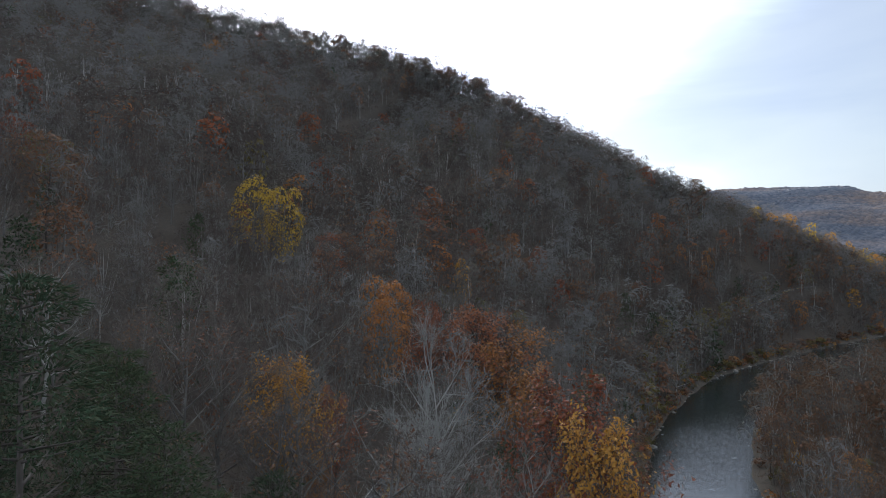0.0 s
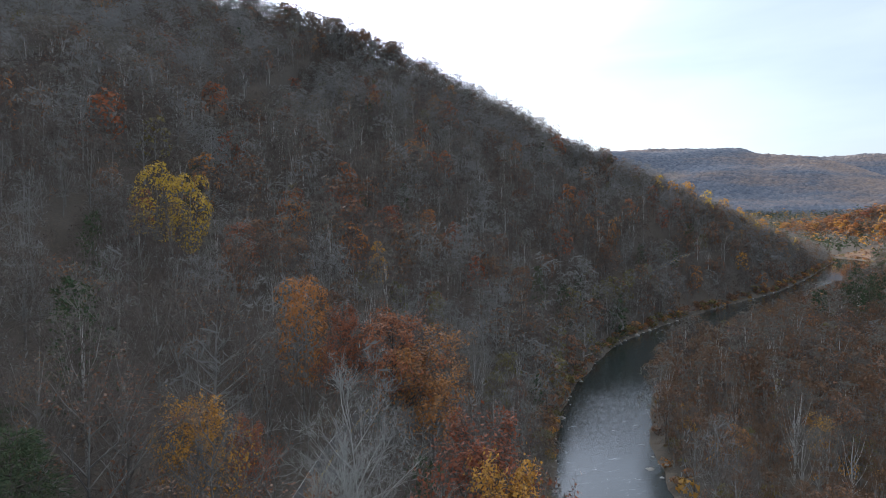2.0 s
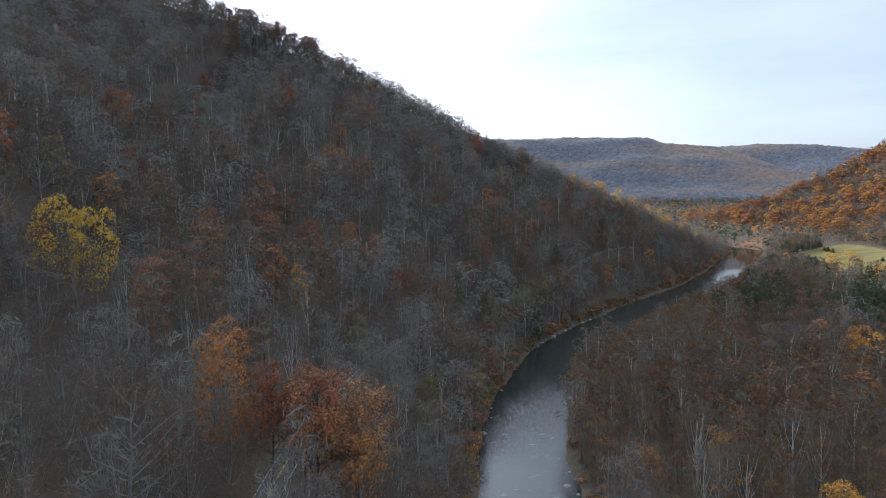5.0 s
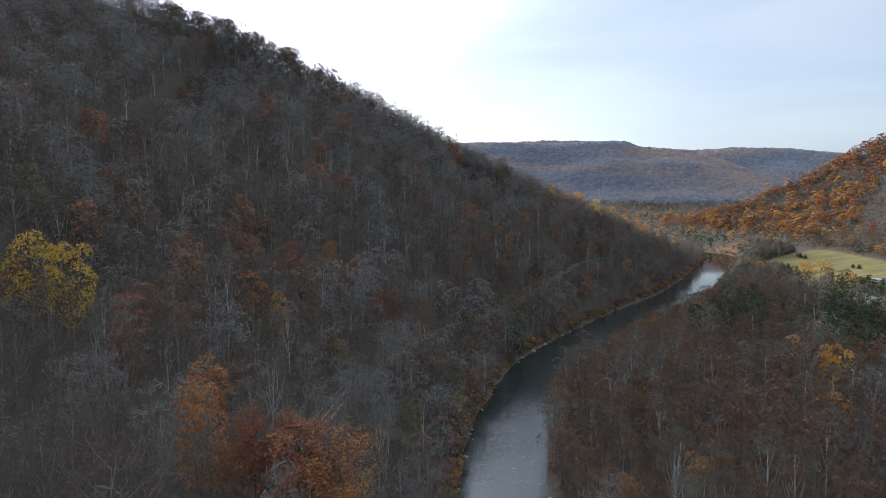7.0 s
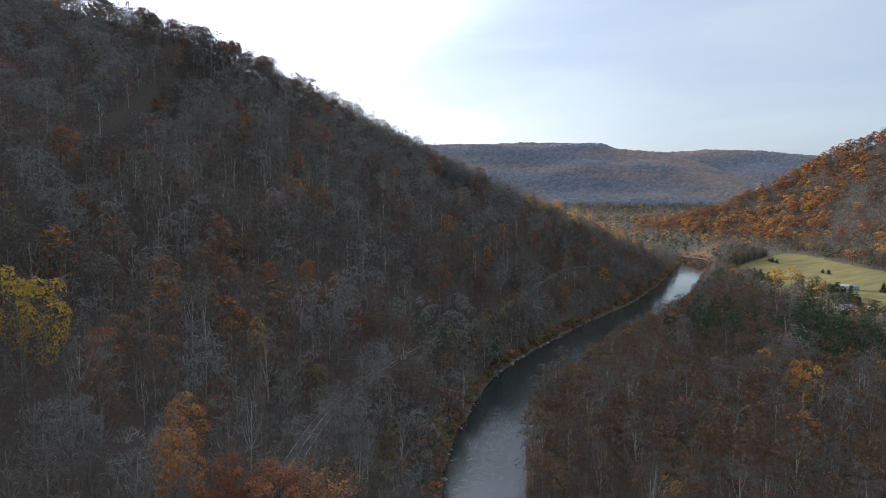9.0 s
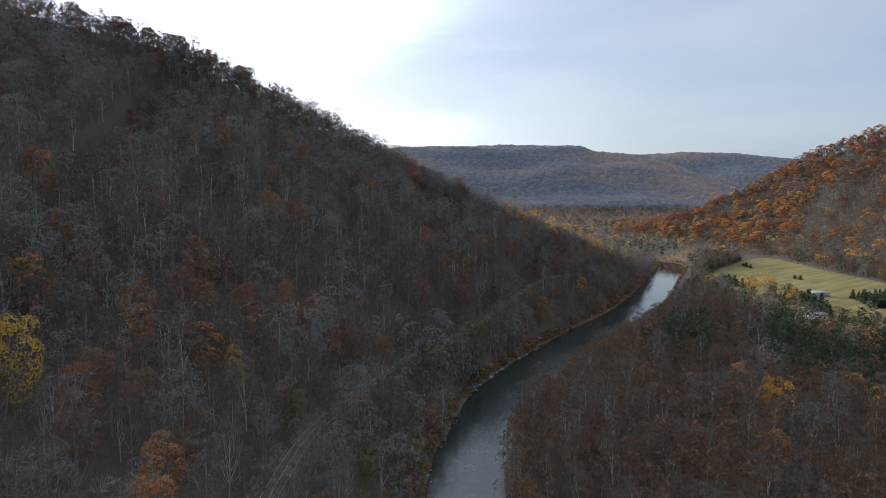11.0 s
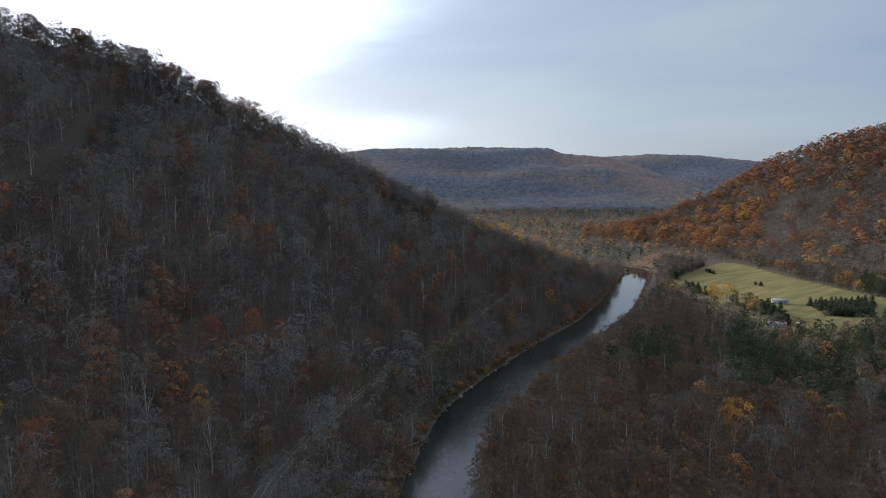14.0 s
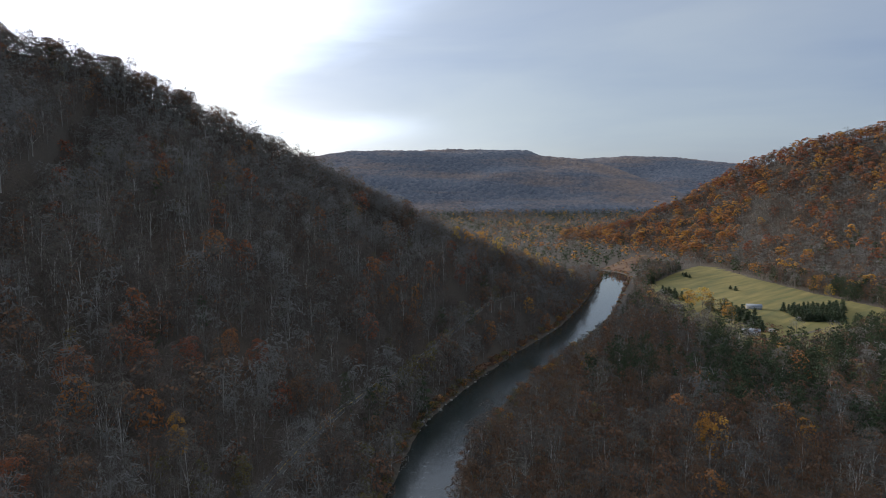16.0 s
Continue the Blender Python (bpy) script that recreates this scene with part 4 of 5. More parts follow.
hero("hemlock", 168, 232, 36, 1, 1, 0.9)
hero("orange", 278, 328, 65, 2, 2, 0.7)
hero("orange", 258, 330, 67, 2, 3, 0.75)
hero("orange", 344, 321, 30.8, 2, 4, 0.8)
hero("gold", 267, 119, 30, 1, 3, 0.85, 0.0, 4)
hero("bare", 406, 268, 22, 2, 1, 1.1)
hero("bare", 418, 277, 17, 2, 2, 1.1)
hero("bare", 470, 306, 15, 2, 3, 1.1)
hero("orange", 356, 160, 22, 2, 1, 1.0, 0.0, 5)
for k, (x, y, top) in enumerate(((385, 402, 99), (398, 398, 94), (416, 398, 94), (440, 400, 87), (466, 405, 80), (491, 408, 73), (510, 410, 67), (527, 412, 62), (559, 420, 52), (600, 432, 42))):
    hero("gold" if k % 3 else "yellow", x, y, top, 2, k % 5, 0.85, k * 1.3)
for k, (x, y, top) in enumerate(((340, 208, 36), (347, 196, 37), (333, 197, 33), (331, 206, 27), (352, 206, 33), (344, 186, 29), (357, 196, 30))):
    hero("pine", x, y, top + 3, 1, k % 5, 0.8, k * 1.1, 5)

# ridge side
x, y, far, head = scatter((-330, 10), (900, 700), 7.4)
x2, y2, far2, head2 = scatter((-330, 380), (600, 620), 6.0)
near_crest = to_line(x2, y2, CREST)[0] < 15
x, y, far = np.r_[x, x2[near_crest]], np.r_[y, y2[near_crest]], np.r_[far, far2[near_crest]]
z, d, side, share, up, behind = land_cut(x, y)
crest_d = to_line(x, y, CREST)[0]
road_d = to_line(x, y, ROAD)[0]
ok = (side > 0) & (d > 1.0) & (road_d > np.where(x > 60, 3.0, 3.4)) & ((behind < 0) | (crest_d < 22) | (y < np.interp(x, CREST[:, 0], CREST[:, 1]) - 12)) & (x + y < 1360) & (far < 1000)
ok &= rng.random(len(x)) < np.where(far > 280, 0.88, 1.0)
x, y, z, far, d, share = x[ok], y[ok], z[ok], far[ok], d[ok], share[ok]
patch = ripple(x, y, 48.0, 7.0)
kinds = choose({"bare": 46, "pale": 7, "brown": 34, "rust": 4.5, "orange": 0.8, "red": 1.0, "olive": 3, "hemlock": 0.7}, len(x))
warm = choose({"bare": 36, "pale": 8, "brown": 30, "rust": 16, "orange": 3, "red": 4, "hemlock": 0.7}, len(x))
kinds = np.where((patch > 0.35) & (share < 0.55), warm, kinds)
kinds = np.where((share < 0.34) & (kinds == "bare") & (rng.random(len(x)) < 0.6), "brown", kinds)
bank = choose({"bare": 20, "brown": 42, "rust": 18, "pale": 8, "olive": 9, "hemlock": 4}, len(x))
kinds = np.where(d < 28, bank, kinds)
pale_band = choose({"pale": 32, "bare": 18, "brown": 36, "rust": 5, "red": 2, "orange": 1}, len(x))
kinds = np.where((share > 0.3) & (share < 0.52) & (x < 330) & (far > 150), pale_band, kinds)
nose = choose({"bare": 40, "brown": 26, "rust": 22, "orange": 7, "gold": 5}, len(x))
kinds = np.where(x > 420, nose, kinds)
kinds = np.where((far < 150) & (share < 0.5), choose({"bare": 22, "brown": 56, "pale": 6, "rust": 7, "hemlock": 4}, len(x)), kinds)
kinds = np.where(far < 80, choose({"bare": 10, "brown": 70, "pale": 5, "hemlock": 11}, len(x)), kinds)
kinds = np.where(crest_d[ok] < 16, choose({"rust": 12, "brown": 40, "bare": 44, "hemlock": 1.5}, len(x)), kinds)
kinds = np.where((crest_d[ok] < 7) & (x < 190) & (rng.random(len(x)) < 0.4), "crest_oak", kinds)
woods = Woods()
plant(woods, x, y, z, far, kinds, single=90, middle=185.0, fine=crest_d[ok] < 8)
woods.build("ridge_woods", "dense bare and rusty autumn wood on a steep slope", "forest")

# flat land by the river
x, y, far, head = scatter((90, -40), (960, 560), 6.7)
z, d, side, share, up, behind = land_cut(x, y)
ok = (side < 0) & (d > np.where(x > 400, 13.0, 1.5)) & (up < 0.02) & ~inside(x, y, MEADOW) & ~inside(x, y, MARSHLAND)
ok &= rng.random(len(x)) < np.where(far > 330, 0.7, 0.95)
x, y, z, far, d = x[ok], y[ok], z[ok], far[ok], d[ok]
kinds = choose({"slender": 74, "brown": 12, "pale": 15, "bare": 1.5, "rust": 8, "olive": 2.0, "gold": 1.0, "orange": 1.2}, len(x))
firs = choose({"pine": 70, "hemlock": 8, "bare": 5, "brown": 12, "rust": 3, "olive": 4}, len(x))
kinds = np.where((x > 330 + 40 * ripple(x, y, 60.0, 4.0)) & (y < 0.62 * x + 20) & (y < 235) & (rng.random(len(x)) < np.where(y > 0.46 * x, 0.35, 0.85)), firs, kinds)
edge = choose({"bare": 10, "brown": 44, "pale": 5, "olive": 8, "rust": 8, "pine": 30}, len(x))
kinds = np.where((x > 520) & (y > 235), edge, kinds)
woods = Woods()
plant(woods, x, y, z, far, kinds, single=90, small=0.7, large=1.1, middle=190.0, shorter=np.where((d < 34) & (x > 215), 0.42 + 0.5 * np.clip((d - 6) / 28, 0, 1), 1.0))
woods.build("river_woods", "thin rust-brown autumn wood on flat land by the river", "forest")


def plant_far(name, label, x, y, z, kinds, small=0.75, large=1.2, level=3, wide=1.15):
    woods = Woods()
    scale = rng.uniform(small, large, len(x)) * np.where(np.isin(kinds, ("orange", "gold", "red", "yellow")), 1.12, 1.0)
    turn, tint = rng.uniform(0, 6.28, len(x)), rng.random(len(x))
    pick = rng.integers(0, 5, len(x))
    for kind in np.unique(kinds):
        for v in range(5):
            r = np.flatnonzero((kinds == kind) & (pick == v))
            woods.add(shape_of(kind, level, v), KINDS[kind][:3], np.stack([x[r], y[r], z[r]], -1), turn[r], scale[r], np.full(len(r), wide), tint[r])
    return woods.build(name, label, "forest")


# crowns close together along the skyline of the ridge
x, y, far, head = scatter((-330, 380), (640, 620), 5.6)
keep = to_line(x, y, CREST)[0] < 10
x, y, far = x[keep], y[keep], far[keep]
plant_far("crest_woods", "close-standing brown crowns along the ridge line", x, y, land_cut(x, y)[0] - 0.5, choose({"bare": 45, "brown": 50, "rust": 5}, len(x)), 0.42, 0.72, 3, 1.3)

# undergrowth
woods = Woods()
for lo, hi, kinds_ in (((-200, 20), (720, 600), ("brown", "brown", "brown", "rust")), ((100, -30), (560, 340), ("brown", "brown", "rust", "slender"))):
    x, y, far, head = scatter(lo, hi, 10.5)
    z, d, side, share, up, behind = land_cut(x, y)
    ok = (d > 1.5) & (behind < 0) & (far < 640) & (to_line(x, y, ROAD)[0] > 5) & ~inside(x, y, MEADOW)
    ok &= side > 0 if lo[0] < 0 else side < 0
    x, y, z = x[ok], y[ok], z[ok]
    which = rng.integers(0, 4, len(x))
    for k, name in enumerate(kinds_):
        for v in range(3):
            r = np.flatnonzero((which == k) & (np.arange(len(x)) % 3 == v))
            woods.add(brush(v + 40), KINDS[name][:3], np.stack([x[r], y[r], z[r] - 0.1], -1), rng.uniform(0, 6.28, len(r)), rng.uniform(0.6, 1.3, len(r)), np.ones(len(r)), rng.random(len(r)))
for line, lo, hi, step in ((CREST, (-330, 380), (640, 620), 4.2), (CREST_EAST, (1180, -60), (1420, 900), 6.0)):
    x, y, far, head = scatter(lo, hi, step)
    keep = to_line(x, y, line)[0] < 11
    x, y = x[keep], y[keep]
    z = land_cut(x, y)[0]
    for v, name in enumerate(("bare", "brown", "rust")):
        r = np.arange(v, len(x), 3)
        woods.add(brush(v + 40), KINDS[name][:3], np.stack([x[r], y[r], z[r] - 0.3], -1), r * 1.0, rng.uniform(0.7, 1.3, len(r)), np.ones(len(r)), rng.random(len(r)))
woods.build("undergrowth", "bare brown undergrowth below the trees", "undergrowth")

# low bushes on the flat land
woods = Woods()
x, y, far, head = scatter((110, 0), (420, 300), 9.5)
z, d, side, share, up, behind = land_cut(x, y)
ok = (side < 0) & (d > 2) & (rng.random(len(x)) < 0.55)
x, y, z, d = x[ok], y[ok], z[ok], d[ok]
kinds = np.where(d < 45, choose({"gold": 30, "olive": 28, "rust": 34, "orange": 14}, len(x)), choose({"gold": 10, "olive": 12, "rust": 66, "orange": 14}, len(x)))
for name in np.unique(kinds):
    for v in range(3):
        r = np.flatnonzero((kinds == name) & (np.arange(len(x)) % 3 == v))
        woods.add(shrub(v + 80), KINDS[name][:3], np.stack([x[r], y[r], z[r] - 0.1], -1), r * 1.0, rng.uniform(1.4, 3.4, len(r)), np.full(len(r), 0.8), rng.random(len(r)))
woods.build("bushes", "rusty, olive and golden bushes below thin trees", "shrubs")

# hill across the valley
x, y, far, head = scatter((720, -120), (1420, 1000), 8.6)
z, d, side, share, up, behind = land_cut(x, y)
crest2 = scatter((1180, -120), (1420, 900), 9.0)
close = to_line(crest2[0], crest2[1], CREST_EAST)[0] < 18
x, y, far = np.r_[x, crest2[0][close]], np.r_[y, crest2[1][close]], np.r_[far, crest2[2][close]]
z, d, side, share, up, behind = land_cut(x, y)
ok = (side < 0) & (up > 0.0) & (to_line(x, y, CREST_EAST)[0] < 620) & ~inside(x, y, MEADOW) & ~inside(x, y, MARSHLAND)
over = to_line(x, y, CREST_EAST)
ok &= (over[2] < 0) | (over[0] < 4)
x, y, z, far, up = x[ok], y[ok], z[ok], far[ok], up[ok]
z = z - 9.0 * np.clip(1 - to_line(x, y, CREST_EAST)[0] / 30, 0, 1)  # the top is rounded off
patch = ripple(x, y, 75.0, 9.0)
kinds = choose({"bare": 52, "brown": 34, "rust": 6, "orange": 1.6, "gold": 0.8, "pine": 1.6, "pale": 2}, len(x))
gay = choose({"orange": 15, "gold": 6, "red": 10, "rust": 30, "brown": 26, "bare": 14, "pine": 1}, len(x))
left_end = choose({"orange": 34, "gold": 20, "rust": 20, "brown": 14, "bare": 14, "pine": 4}, len(x))
kinds = np.where(rng.random(len(x)) < np.clip(0.1 + 0.75 * smooth((up - 0.35) / 0.4) + 0.45 * patch, 0.08, 0.95), gay, kinds)
kinds = np.where((y > 470) & (up < 0.55) & (rng.random(len(x)) < 0.75), left_end, kinds)
foot = choose({"brown": 30, "rust": 24, "gold": 10, "bare": 26, "pine": 12}, len(x))
kinds = np.where(up < 0.05, foot, kinds)
plant_far("hill_woods", "orange, gold and bare autumn wood on the hill across the valley", x, y, z, kinds, 0.6, 1.0, 3, 1.5)

# valley floor far up the river
x, y, far, head = scatter((500, 300), (2600, 2600), 18.5)
z, d, side, share, up, behind = land_cut(x, y)
ok = (far > 950) & (far < 2900) & (head > 26) & (head < 74) & ((side < 0) | (x + y > 1360)) & ((up < 0.01) | (far > 1420)) & (d > 5) & ~inside(x, y, MEADOW) & ~inside(x, y, MARSHLAND)
ok &= (behind < 0) | (to_line(x, y, CREST)[0] > 60)
x, y, z, far = x[ok], y[ok], z[ok], far[ok]
patch = ripple(x, y, 160.0, 2.0)
kinds = choose({"bare": 46, "brown": 16, "rust": 8, "orange": 6, "gold": 7, "pine": 18}, len(x))
kinds = np.where(patch > 0.05, choose({"pine": 64, "bare": 24, "gold": 7, "rust": 5}, len(x)), kinds)
plant_far("valley_woods", "mixed pine and autumn wood on the far valley floor", x, y, z, kinds, 0.65, 1.05, 4, 1.6)

# ---- road ----


def part(name, verts, faces, material, parent=None, label=""):
    ob = new(name, mesh_from(name, verts, faces, [material]))
    ob.parent = parent
    return tagged(ob, label)


def ribbon(line, lo, hi, lift):
    """A strip along a line between two distances from it."""
    c = np.gradient(line[:, :2], axis=0)
    c /= np.linalg.norm(c, axis=1)[:, None]
    a = np.stack([-c[:, 1], c[:, 0]], -1)
    v = np.concatenate([np.c_[line[:, :2] + a * lo, line[:, 2] + lift], np.c_[line[:, :2] + a * hi, line[:, 2] + lift]])
    k = len(line)
    i = np.arange(k - 1)
    return v, np.stack([i, i + 1, i + 1 + k, i + k], -1)[:, ::-1]


road = tagged(new("road", mesh_from("road", *ribbon(ROAD, -2.6, 2.6, 0.04), [ASPHALT])), "two-lane asphalt road through the wood", "road", kind="structure")
part("edge_line", *ribbon(ROAD, 2.3, 2.38, 0.05), PAINT_WHITE, road, "white edge line")
part("edge_line", *ribbon(ROAD, -2.38, -2.3, 0.05), PAINT_WHITE, road, "white edge line")
part("centre_line", *ribbon(ROAD, 0.06, 0.17, 0.05), PAINT_YELLOW, road, "yellow centre line")
part("centre_line", *ribbon(ROAD, -0.17, -0.06, 0.05), PAINT_YELLOW, road, "yellow centre line")


def box(lo, hi):
    (a, b, c), (d, e, f) = lo, hi
    v = [(a, b, c), (d, b, c), (d, e, c), (a, e, c), (a, b, f), (d, b, f), (d, e, f), (a, e, f)]
    return v, [(0, 3, 2, 1), (4, 5, 6, 7), (0, 1, 5, 4), (1, 2, 6, 5), (2, 3, 7, 6), (3, 0, 4, 7)]


def house(name, label, x, y, turn, length, depth, wall, rise, wall_mat, roof_mat, windows=3):
    """A low gabled building: walls, two roof slopes with eaves, windows and a door."""
    root = new(name)
    L, W = length / 2, depth / 2
    part("wall", *box((-L, -W, -0.6), (L, W, wall)), wall_mat, root)
    for end in (-L + 0.01, L - 0.21):
        v = [(end, -W, wall), (end, W, wall), (end, 0, wall + rise * 0.96), (end + 0.2, -W, wall), (end + 0.2, W, wall), (end + 0.2, 0, wall + rise * 0.96)]
        ob = part("gable", v, [(0, 2, 1), (3, 4, 5)], wall_mat, root)
    for s_ in (-1, 1):
        lowy, lowz = s_ * (W + 0.5), wall - 0.5 * rise / W
        v = [(-L - 0.4, lowy, lowz), (L + 0.4, lowy, lowz), (L + 0.4, 0, wall + rise), (-L - 0.4, 0, wall + rise)]
        v += [(a, b, c + 0.18) for a, b, c in v]
        part("roof", v, [(0, 3, 2, 1), (4, 5, 6, 7), (0, 1, 5, 4), (1, 2, 6, 5), (2, 3, 7, 6), (3, 0, 4, 7)], roof_mat, root)
    for k in range(windows):
        cx_ = -L + length * (k + 0.75) / (windows + 0.5)
        if k == 1:
            part("door", *box((cx_ - 0.5, -W - 0.05, 0), (cx_ + 0.5, -W + 0.02, 2.05)), ROOF_DARK, root)
        else:
            fr = part("window", *box((cx_ - 0.65, -W - 0.05, 0.9), (cx_ + 0.65, -W + 0.02, 2.1)), SIDING, root)
            part("pane", *box((cx_ - 0.55, -W - 0.07, 1.0), (cx_ + 0.55, -W - 0.045, 2.0)), PANE, fr)
    root.matrix_basis = pose(x, y, ground_height(x, y) + 0.05, 0, 0, turn)
    return tagged(root, label, "house")


house("house", "low white house with a grey-blue gabled roof", 563, 214, -62, 14, 8, 3.0, 2.2, SIDING, ROOF_GREY, 4)
house("barn", "long grey shed with a pale roof on the meadow", 697, 263, -62, 15, 8, 3.2, 1.8, WALL_GREY, ROOF_GREY, 3)
house("cottage", "small dark-roofed cottage among yellow trees", 637, 320, -60, 11, 7, 2.8, 2.2, WALL_GREY, ROOF_DARK, 3)
for k, (x, y, top) in enumerate(((512, 190, 13), (524, 180, 16), (534, 174, 16), (556, 160, 19), (578, 156, 17), (604, 152, 18), (518, 224, 14), (530, 238, 13),
                                 (590, 290, 14), (600, 300, 16), (640, 150, 17), (528, 160, 20), (510, 172, 18))):
    hero("pine", x, y, top, 2, k % 5, 1.15, k * 1.3)
van = new("trailer")
part("body", *box((-3.2, -1.2, 0.6), (3.2, 1.2, 3.2)), SIDING, van)
part("skirt", *box((-3.0, -1.1, 0.35), (3.0, 1.1, 0.59)), ROOF_DARK, van)
for wx in (-0.6, 0.6):
    for wy in (-1.05, 1.05):
        t_ = np.linspace(0, 2 * math.pi, 13)[:-1]
        v = [(wx + 0.38 * math.cos(q), wy - 0.12, 0.38 + 0.38 * math.sin(q)) for q in t_] + [(wx + 0.38 * math.cos(q), wy + 0.12, 0.38 + 0.38 * math.sin(q)) for q in t_]
        f = [(k, (k + 1) % 12, 12 + (k + 1) % 12, 12 + k) for k in range(12)] + [(0, 3, 6, 9), (12, 21, 18, 15)]
        part("wheel", v, f, ROOF_DARK, van)
part("pane", *box((-2.0, -1.23, 1.7), (-0.8, -1.19, 2.5)), PANE, van)
van.matrix_basis = pose(584, 204, ground_height(584, 204), 0, 0, -62)
tagged(van, "white box trailer parked on the grass", "trailer")
DRIVE = spline(np.array([(548, 200, 0), (562, 194, 0), (581, 188, 0), (600, 183, 0), (630, 178, 0)], float), 3.0)
DRIVE[:, 2] = land_cut(DRIVE[:, 0], DRIVE[:, 1])[0]
tagged(new("pavement", mesh_from("pavement", *ribbon(DRIVE, -1.8, 1.8, 0.12), [GRAVEL])), "pale gravel drive beside the house", "drive", kind="structure")

# ---- river banks ----
woods = Woods()
for lo, hi, count, side_ in ((0.3, 3.2, 1500, 1), (1.0, 6.0, 500, -1)):
    k = rng.integers(6, len(RIVER) - 12, count)
    s_ = rng.random(count)[:, None]
    p = RIVER[k] * (1 - s_) + RIVER[k + 1] * s_
    a = across[k]
    off = side_ * (p[:, 2] + rng.uniform(lo, hi, count))
    bx, by = p[:, 0] + a[:, 0] * off, p[:, 1] + a[:, 1] * off
    bz = land_cut(bx, by)[0]
    kind = choose({"gold": 10, "olive": 34, "rust": 46, "orange": 10} if side_ > 0 else {"rust": 60, "olive": 25, "orange": 15}, count)
    size = rng.gamma(4.0, 0.27, count) + 0.3
    for name in np.unique(kind):
        for v in range(4):
            r = np.flatnonzero((kind == name) & (np.arange(count) % 4 == v))
            woods.add(shrub(v + 60), KINDS[name][:3], np.stack([bx[r], by[r], bz[r] - 0.1], -1), rng.uniform(0, 6.28, len(r)), size[r], np.full(len(r), 1.2), rng.random(len(r)))
mx, my, _, _ = scatter((890, 540), (1190, 800), 11.0)
keep = inside(mx, my, MARSHLAND) & (rng.random(len(mx)) < 0.5)
mx, my = mx[keep], my[keep]
mz = land_cut(mx, my)[0]
for v, name in enumerate(("rust", "olive", "rust", "gold")):
    r = np.arange(v, len(mx), 4)
    woods.add(shrub(v + 60), KINDS[name][:3], np.stack([mx[r], my[r], mz[r] - 0.1], -1), r * 1.0, rng.uniform(0.8, 1.8, len(r)), np.full(len(r), 1.3), rng.random(len(r)))
woods.build("bank_shrubs", "yellow and rusty shrubs along the river bank", "shrubs")


def boulder(seed):
    r_ = np.random.default_rng(seed)
    bm = bmesh.new()
    bmesh.ops.create_icosphere(bm, subdivisions=1, radius=1.0)
    for v in bm.verts:
        v.co *= r_.uniform(0.7, 1.15)
        v.co.z *= 0.6
    s = Shape()
    bm.verts.ensure_lookup_table()
    s.put([np.array(v.co) for v in bm.verts], [[v.index for v in f.verts] for f in bm.faces], 0)
    bm.free()
    return s.done()


stones = Woods()
count = 900
k = rng.integers(6, len(RIVER) - 12, count)
s_ = rng.random(count)[:, None]
p, a = RIVER[k] * (1 - s_) + RIVER[k + 1] * s_, across[k]
sgn = np.where(rng.random(count) < 0.72, 1.0, -1.0)
off = sgn * (p[:, 2] + rng.normal(-0.4, 1.1, count))
bx, by = p[:, 0] + a[:, 0] * off, p[:, 1] + a[:, 1] * off
bz = np.maximum(land_cut(bx, by)[0], -0.3)
for v in range(5):
    r = np.flatnonzero(np.arange(count) % 5 == v)
    stones.add(boulder(v), [STONE], np.stack([bx[r], by[r], bz[r]], -1), rng.uniform(0, 6.28, len(r)), rng.gamma(2.0, 0.22, len(r)) + 0.15, np.ones(len(r)), rng.random(len(r)))
stones.build("bank_stones", "grey stones and boulders at the water's edge", "rocks")

# ---- meadow: spruces, houses, drive ----
spot = 0


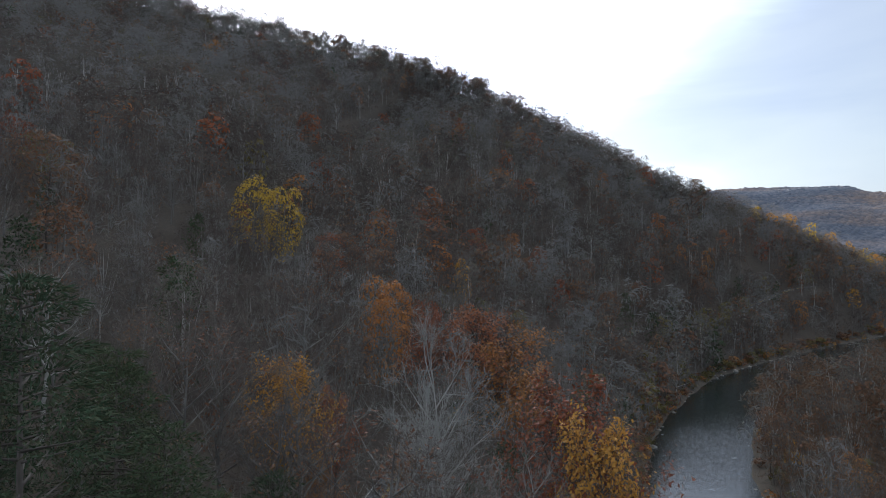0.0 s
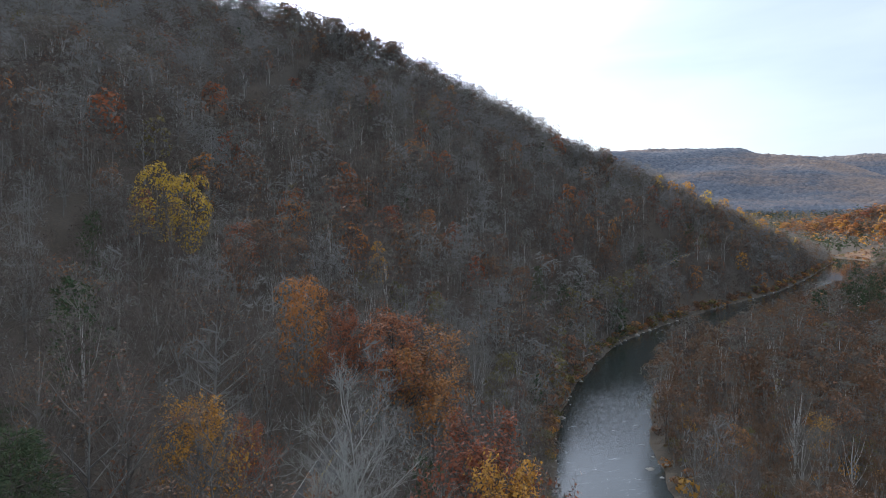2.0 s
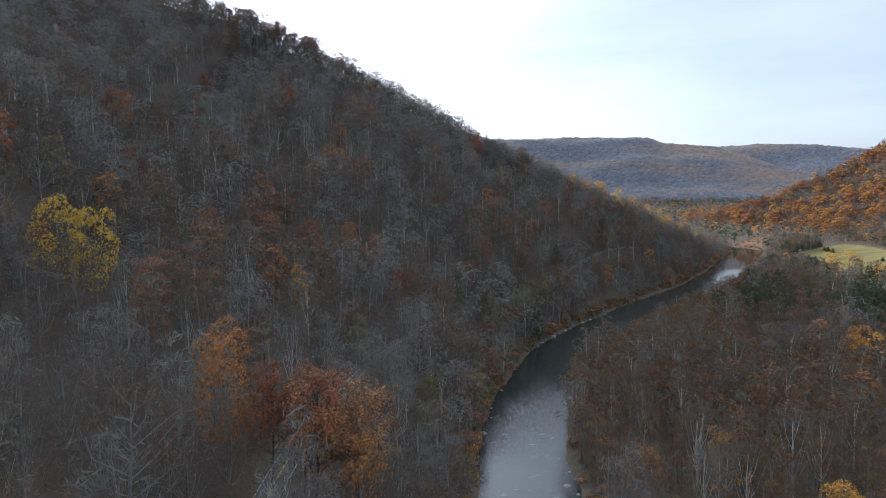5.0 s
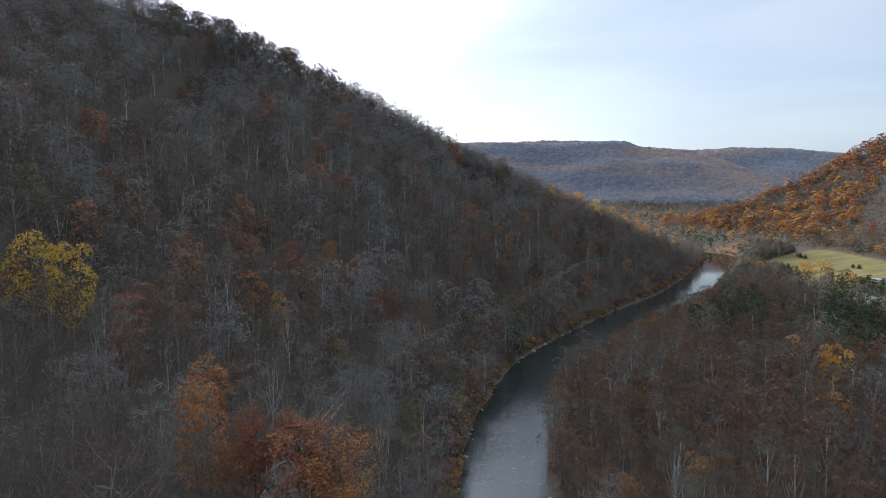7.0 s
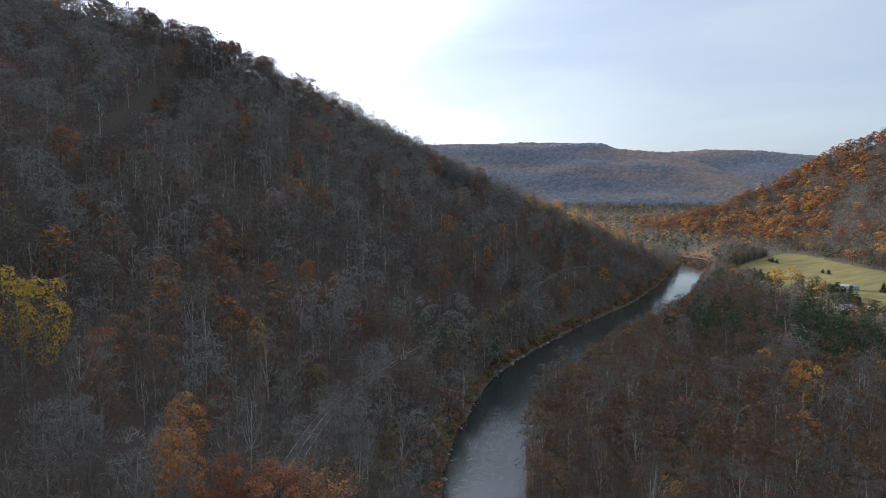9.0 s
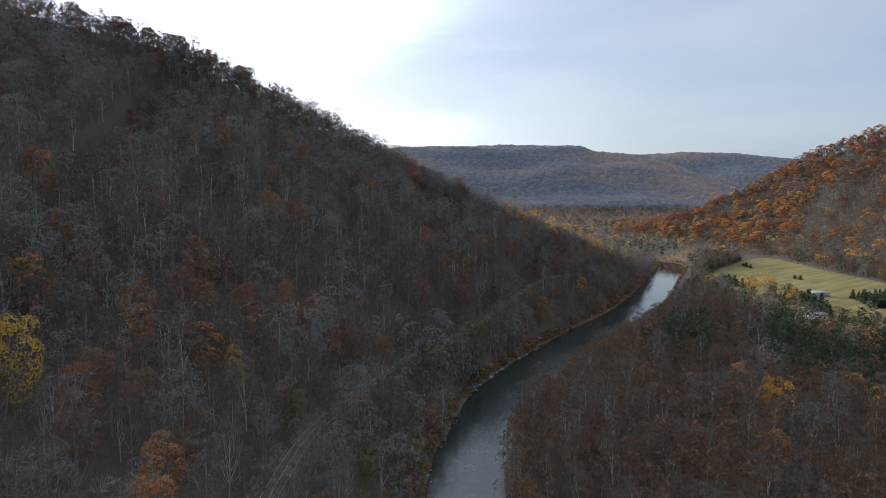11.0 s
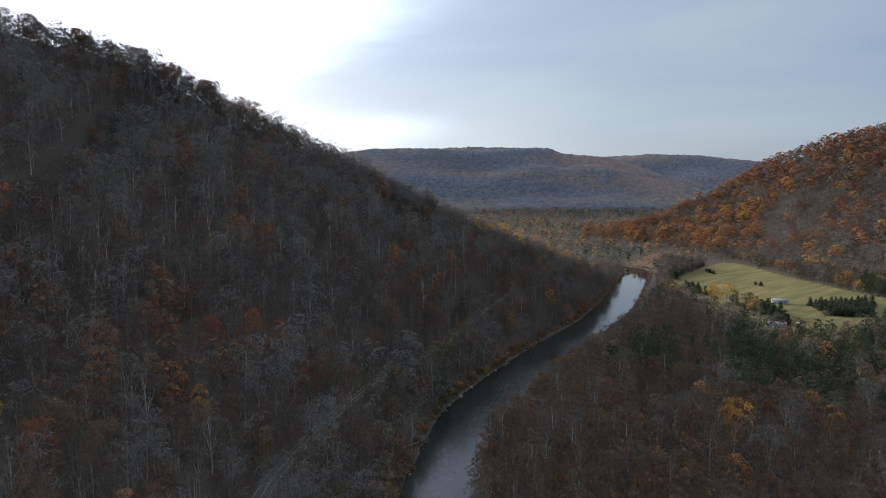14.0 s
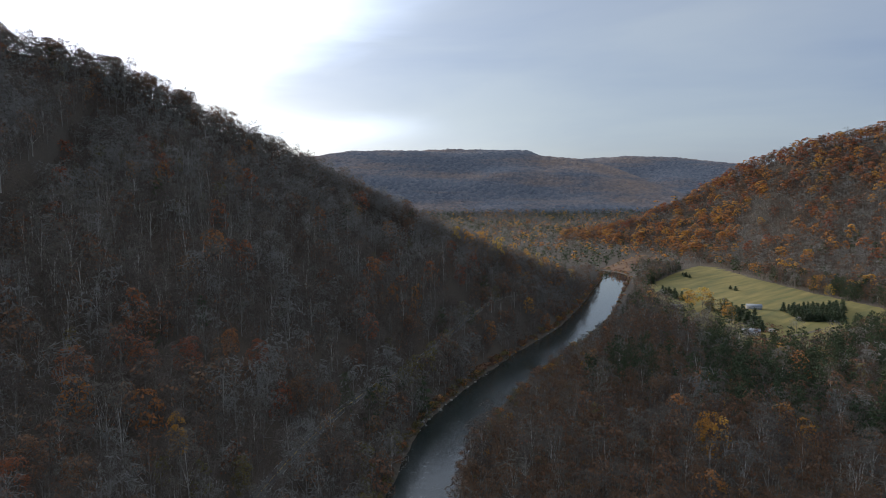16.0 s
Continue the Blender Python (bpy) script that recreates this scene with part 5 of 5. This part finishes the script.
def spruce_row(points, count, tall, wide, group, jitter=1.0):
    global spot
    line = np.array(points, float)
    length = np.r_[0, np.cumsum(np.hypot(*np.diff(line, axis=0).T))]
    for q in np.linspace(0, length[-1], count):
        x, y = np.interp(q, length, line[:, 0]) + rng.normal(0, jitter), np.interp(q, length, line[:, 1]) + rng.normal(0, jitter)
        tree("spruce", 2, spot % 5, x, y, tall / 7 * rng.uniform(0.75, 1.2), spot * 1.7, wide * 1.1, group=group)
        spot += 1


spruce_row([(655, 294), (644, 273), (623, 250), (596, 226), (580, 212)], 15, 9.5, 0.95, "spruces in the row by the houses", 1.8)
spruce_row([(660, 285), (640, 260), (612, 232)], 9, 10, 0.95, "spruces in the row by the houses", 2.0)
spruce_row([(727, 382), (706, 357), (690, 337)], 12, 7, 1.1, "spruces in the meadow clump", 2.5)
spruce_row([(722, 374), (702, 350)], 7, 7, 1.1, "spruces in the meadow clump", 2.5)
for k in range(6):
    spruce_row([(706 - k * 9, 236 - k * 6.5), (772 - k * 18, 200 - k * 5)], 13, 6.5, 1.1, "spruces in the plantation", 0.8)
spruce_row([(800, 440), (828, 456), (870, 470), (900, 479), (950, 490), (1000, 502)], 34, 8, 1.2, "spruces along the meadow edge", 1.5)
spruce_row([(923, 456), (913, 446), (898, 432)], 4, 5, 1.3, "lone spruces on the meadow", 0.6)
spruce_row([(823, 341), (818, 332)], 2, 4, 1.5, "lone spruces on the meadow", 0.3)
for k, (kind, x, y, top) in enumerate((("gold", 613, 338, 20), ("yellow", 608, 332, 17), ("yellow", 656, 317, 20), ("gold", 651, 312, 18), ("yellow", 664, 304, 22), ("gold", 668, 300, 19),
                                       ("olive", 640, 285, 17), ("olive", 628, 268, 18), ("gold", 618, 257, 16), ("rust", 560, 197, 12), ("rust", 566, 193, 10), ("bare", 602, 190, 13),
                                       ("gold", 871, 252, 22), ("gold", 880, 262, 17), ("olive", 600, 246, 15), ("yellow", 845, 232, 14))):
    hero(kind, x, y, top + 5, 2, k % 5, 1.3, k * 0.9)
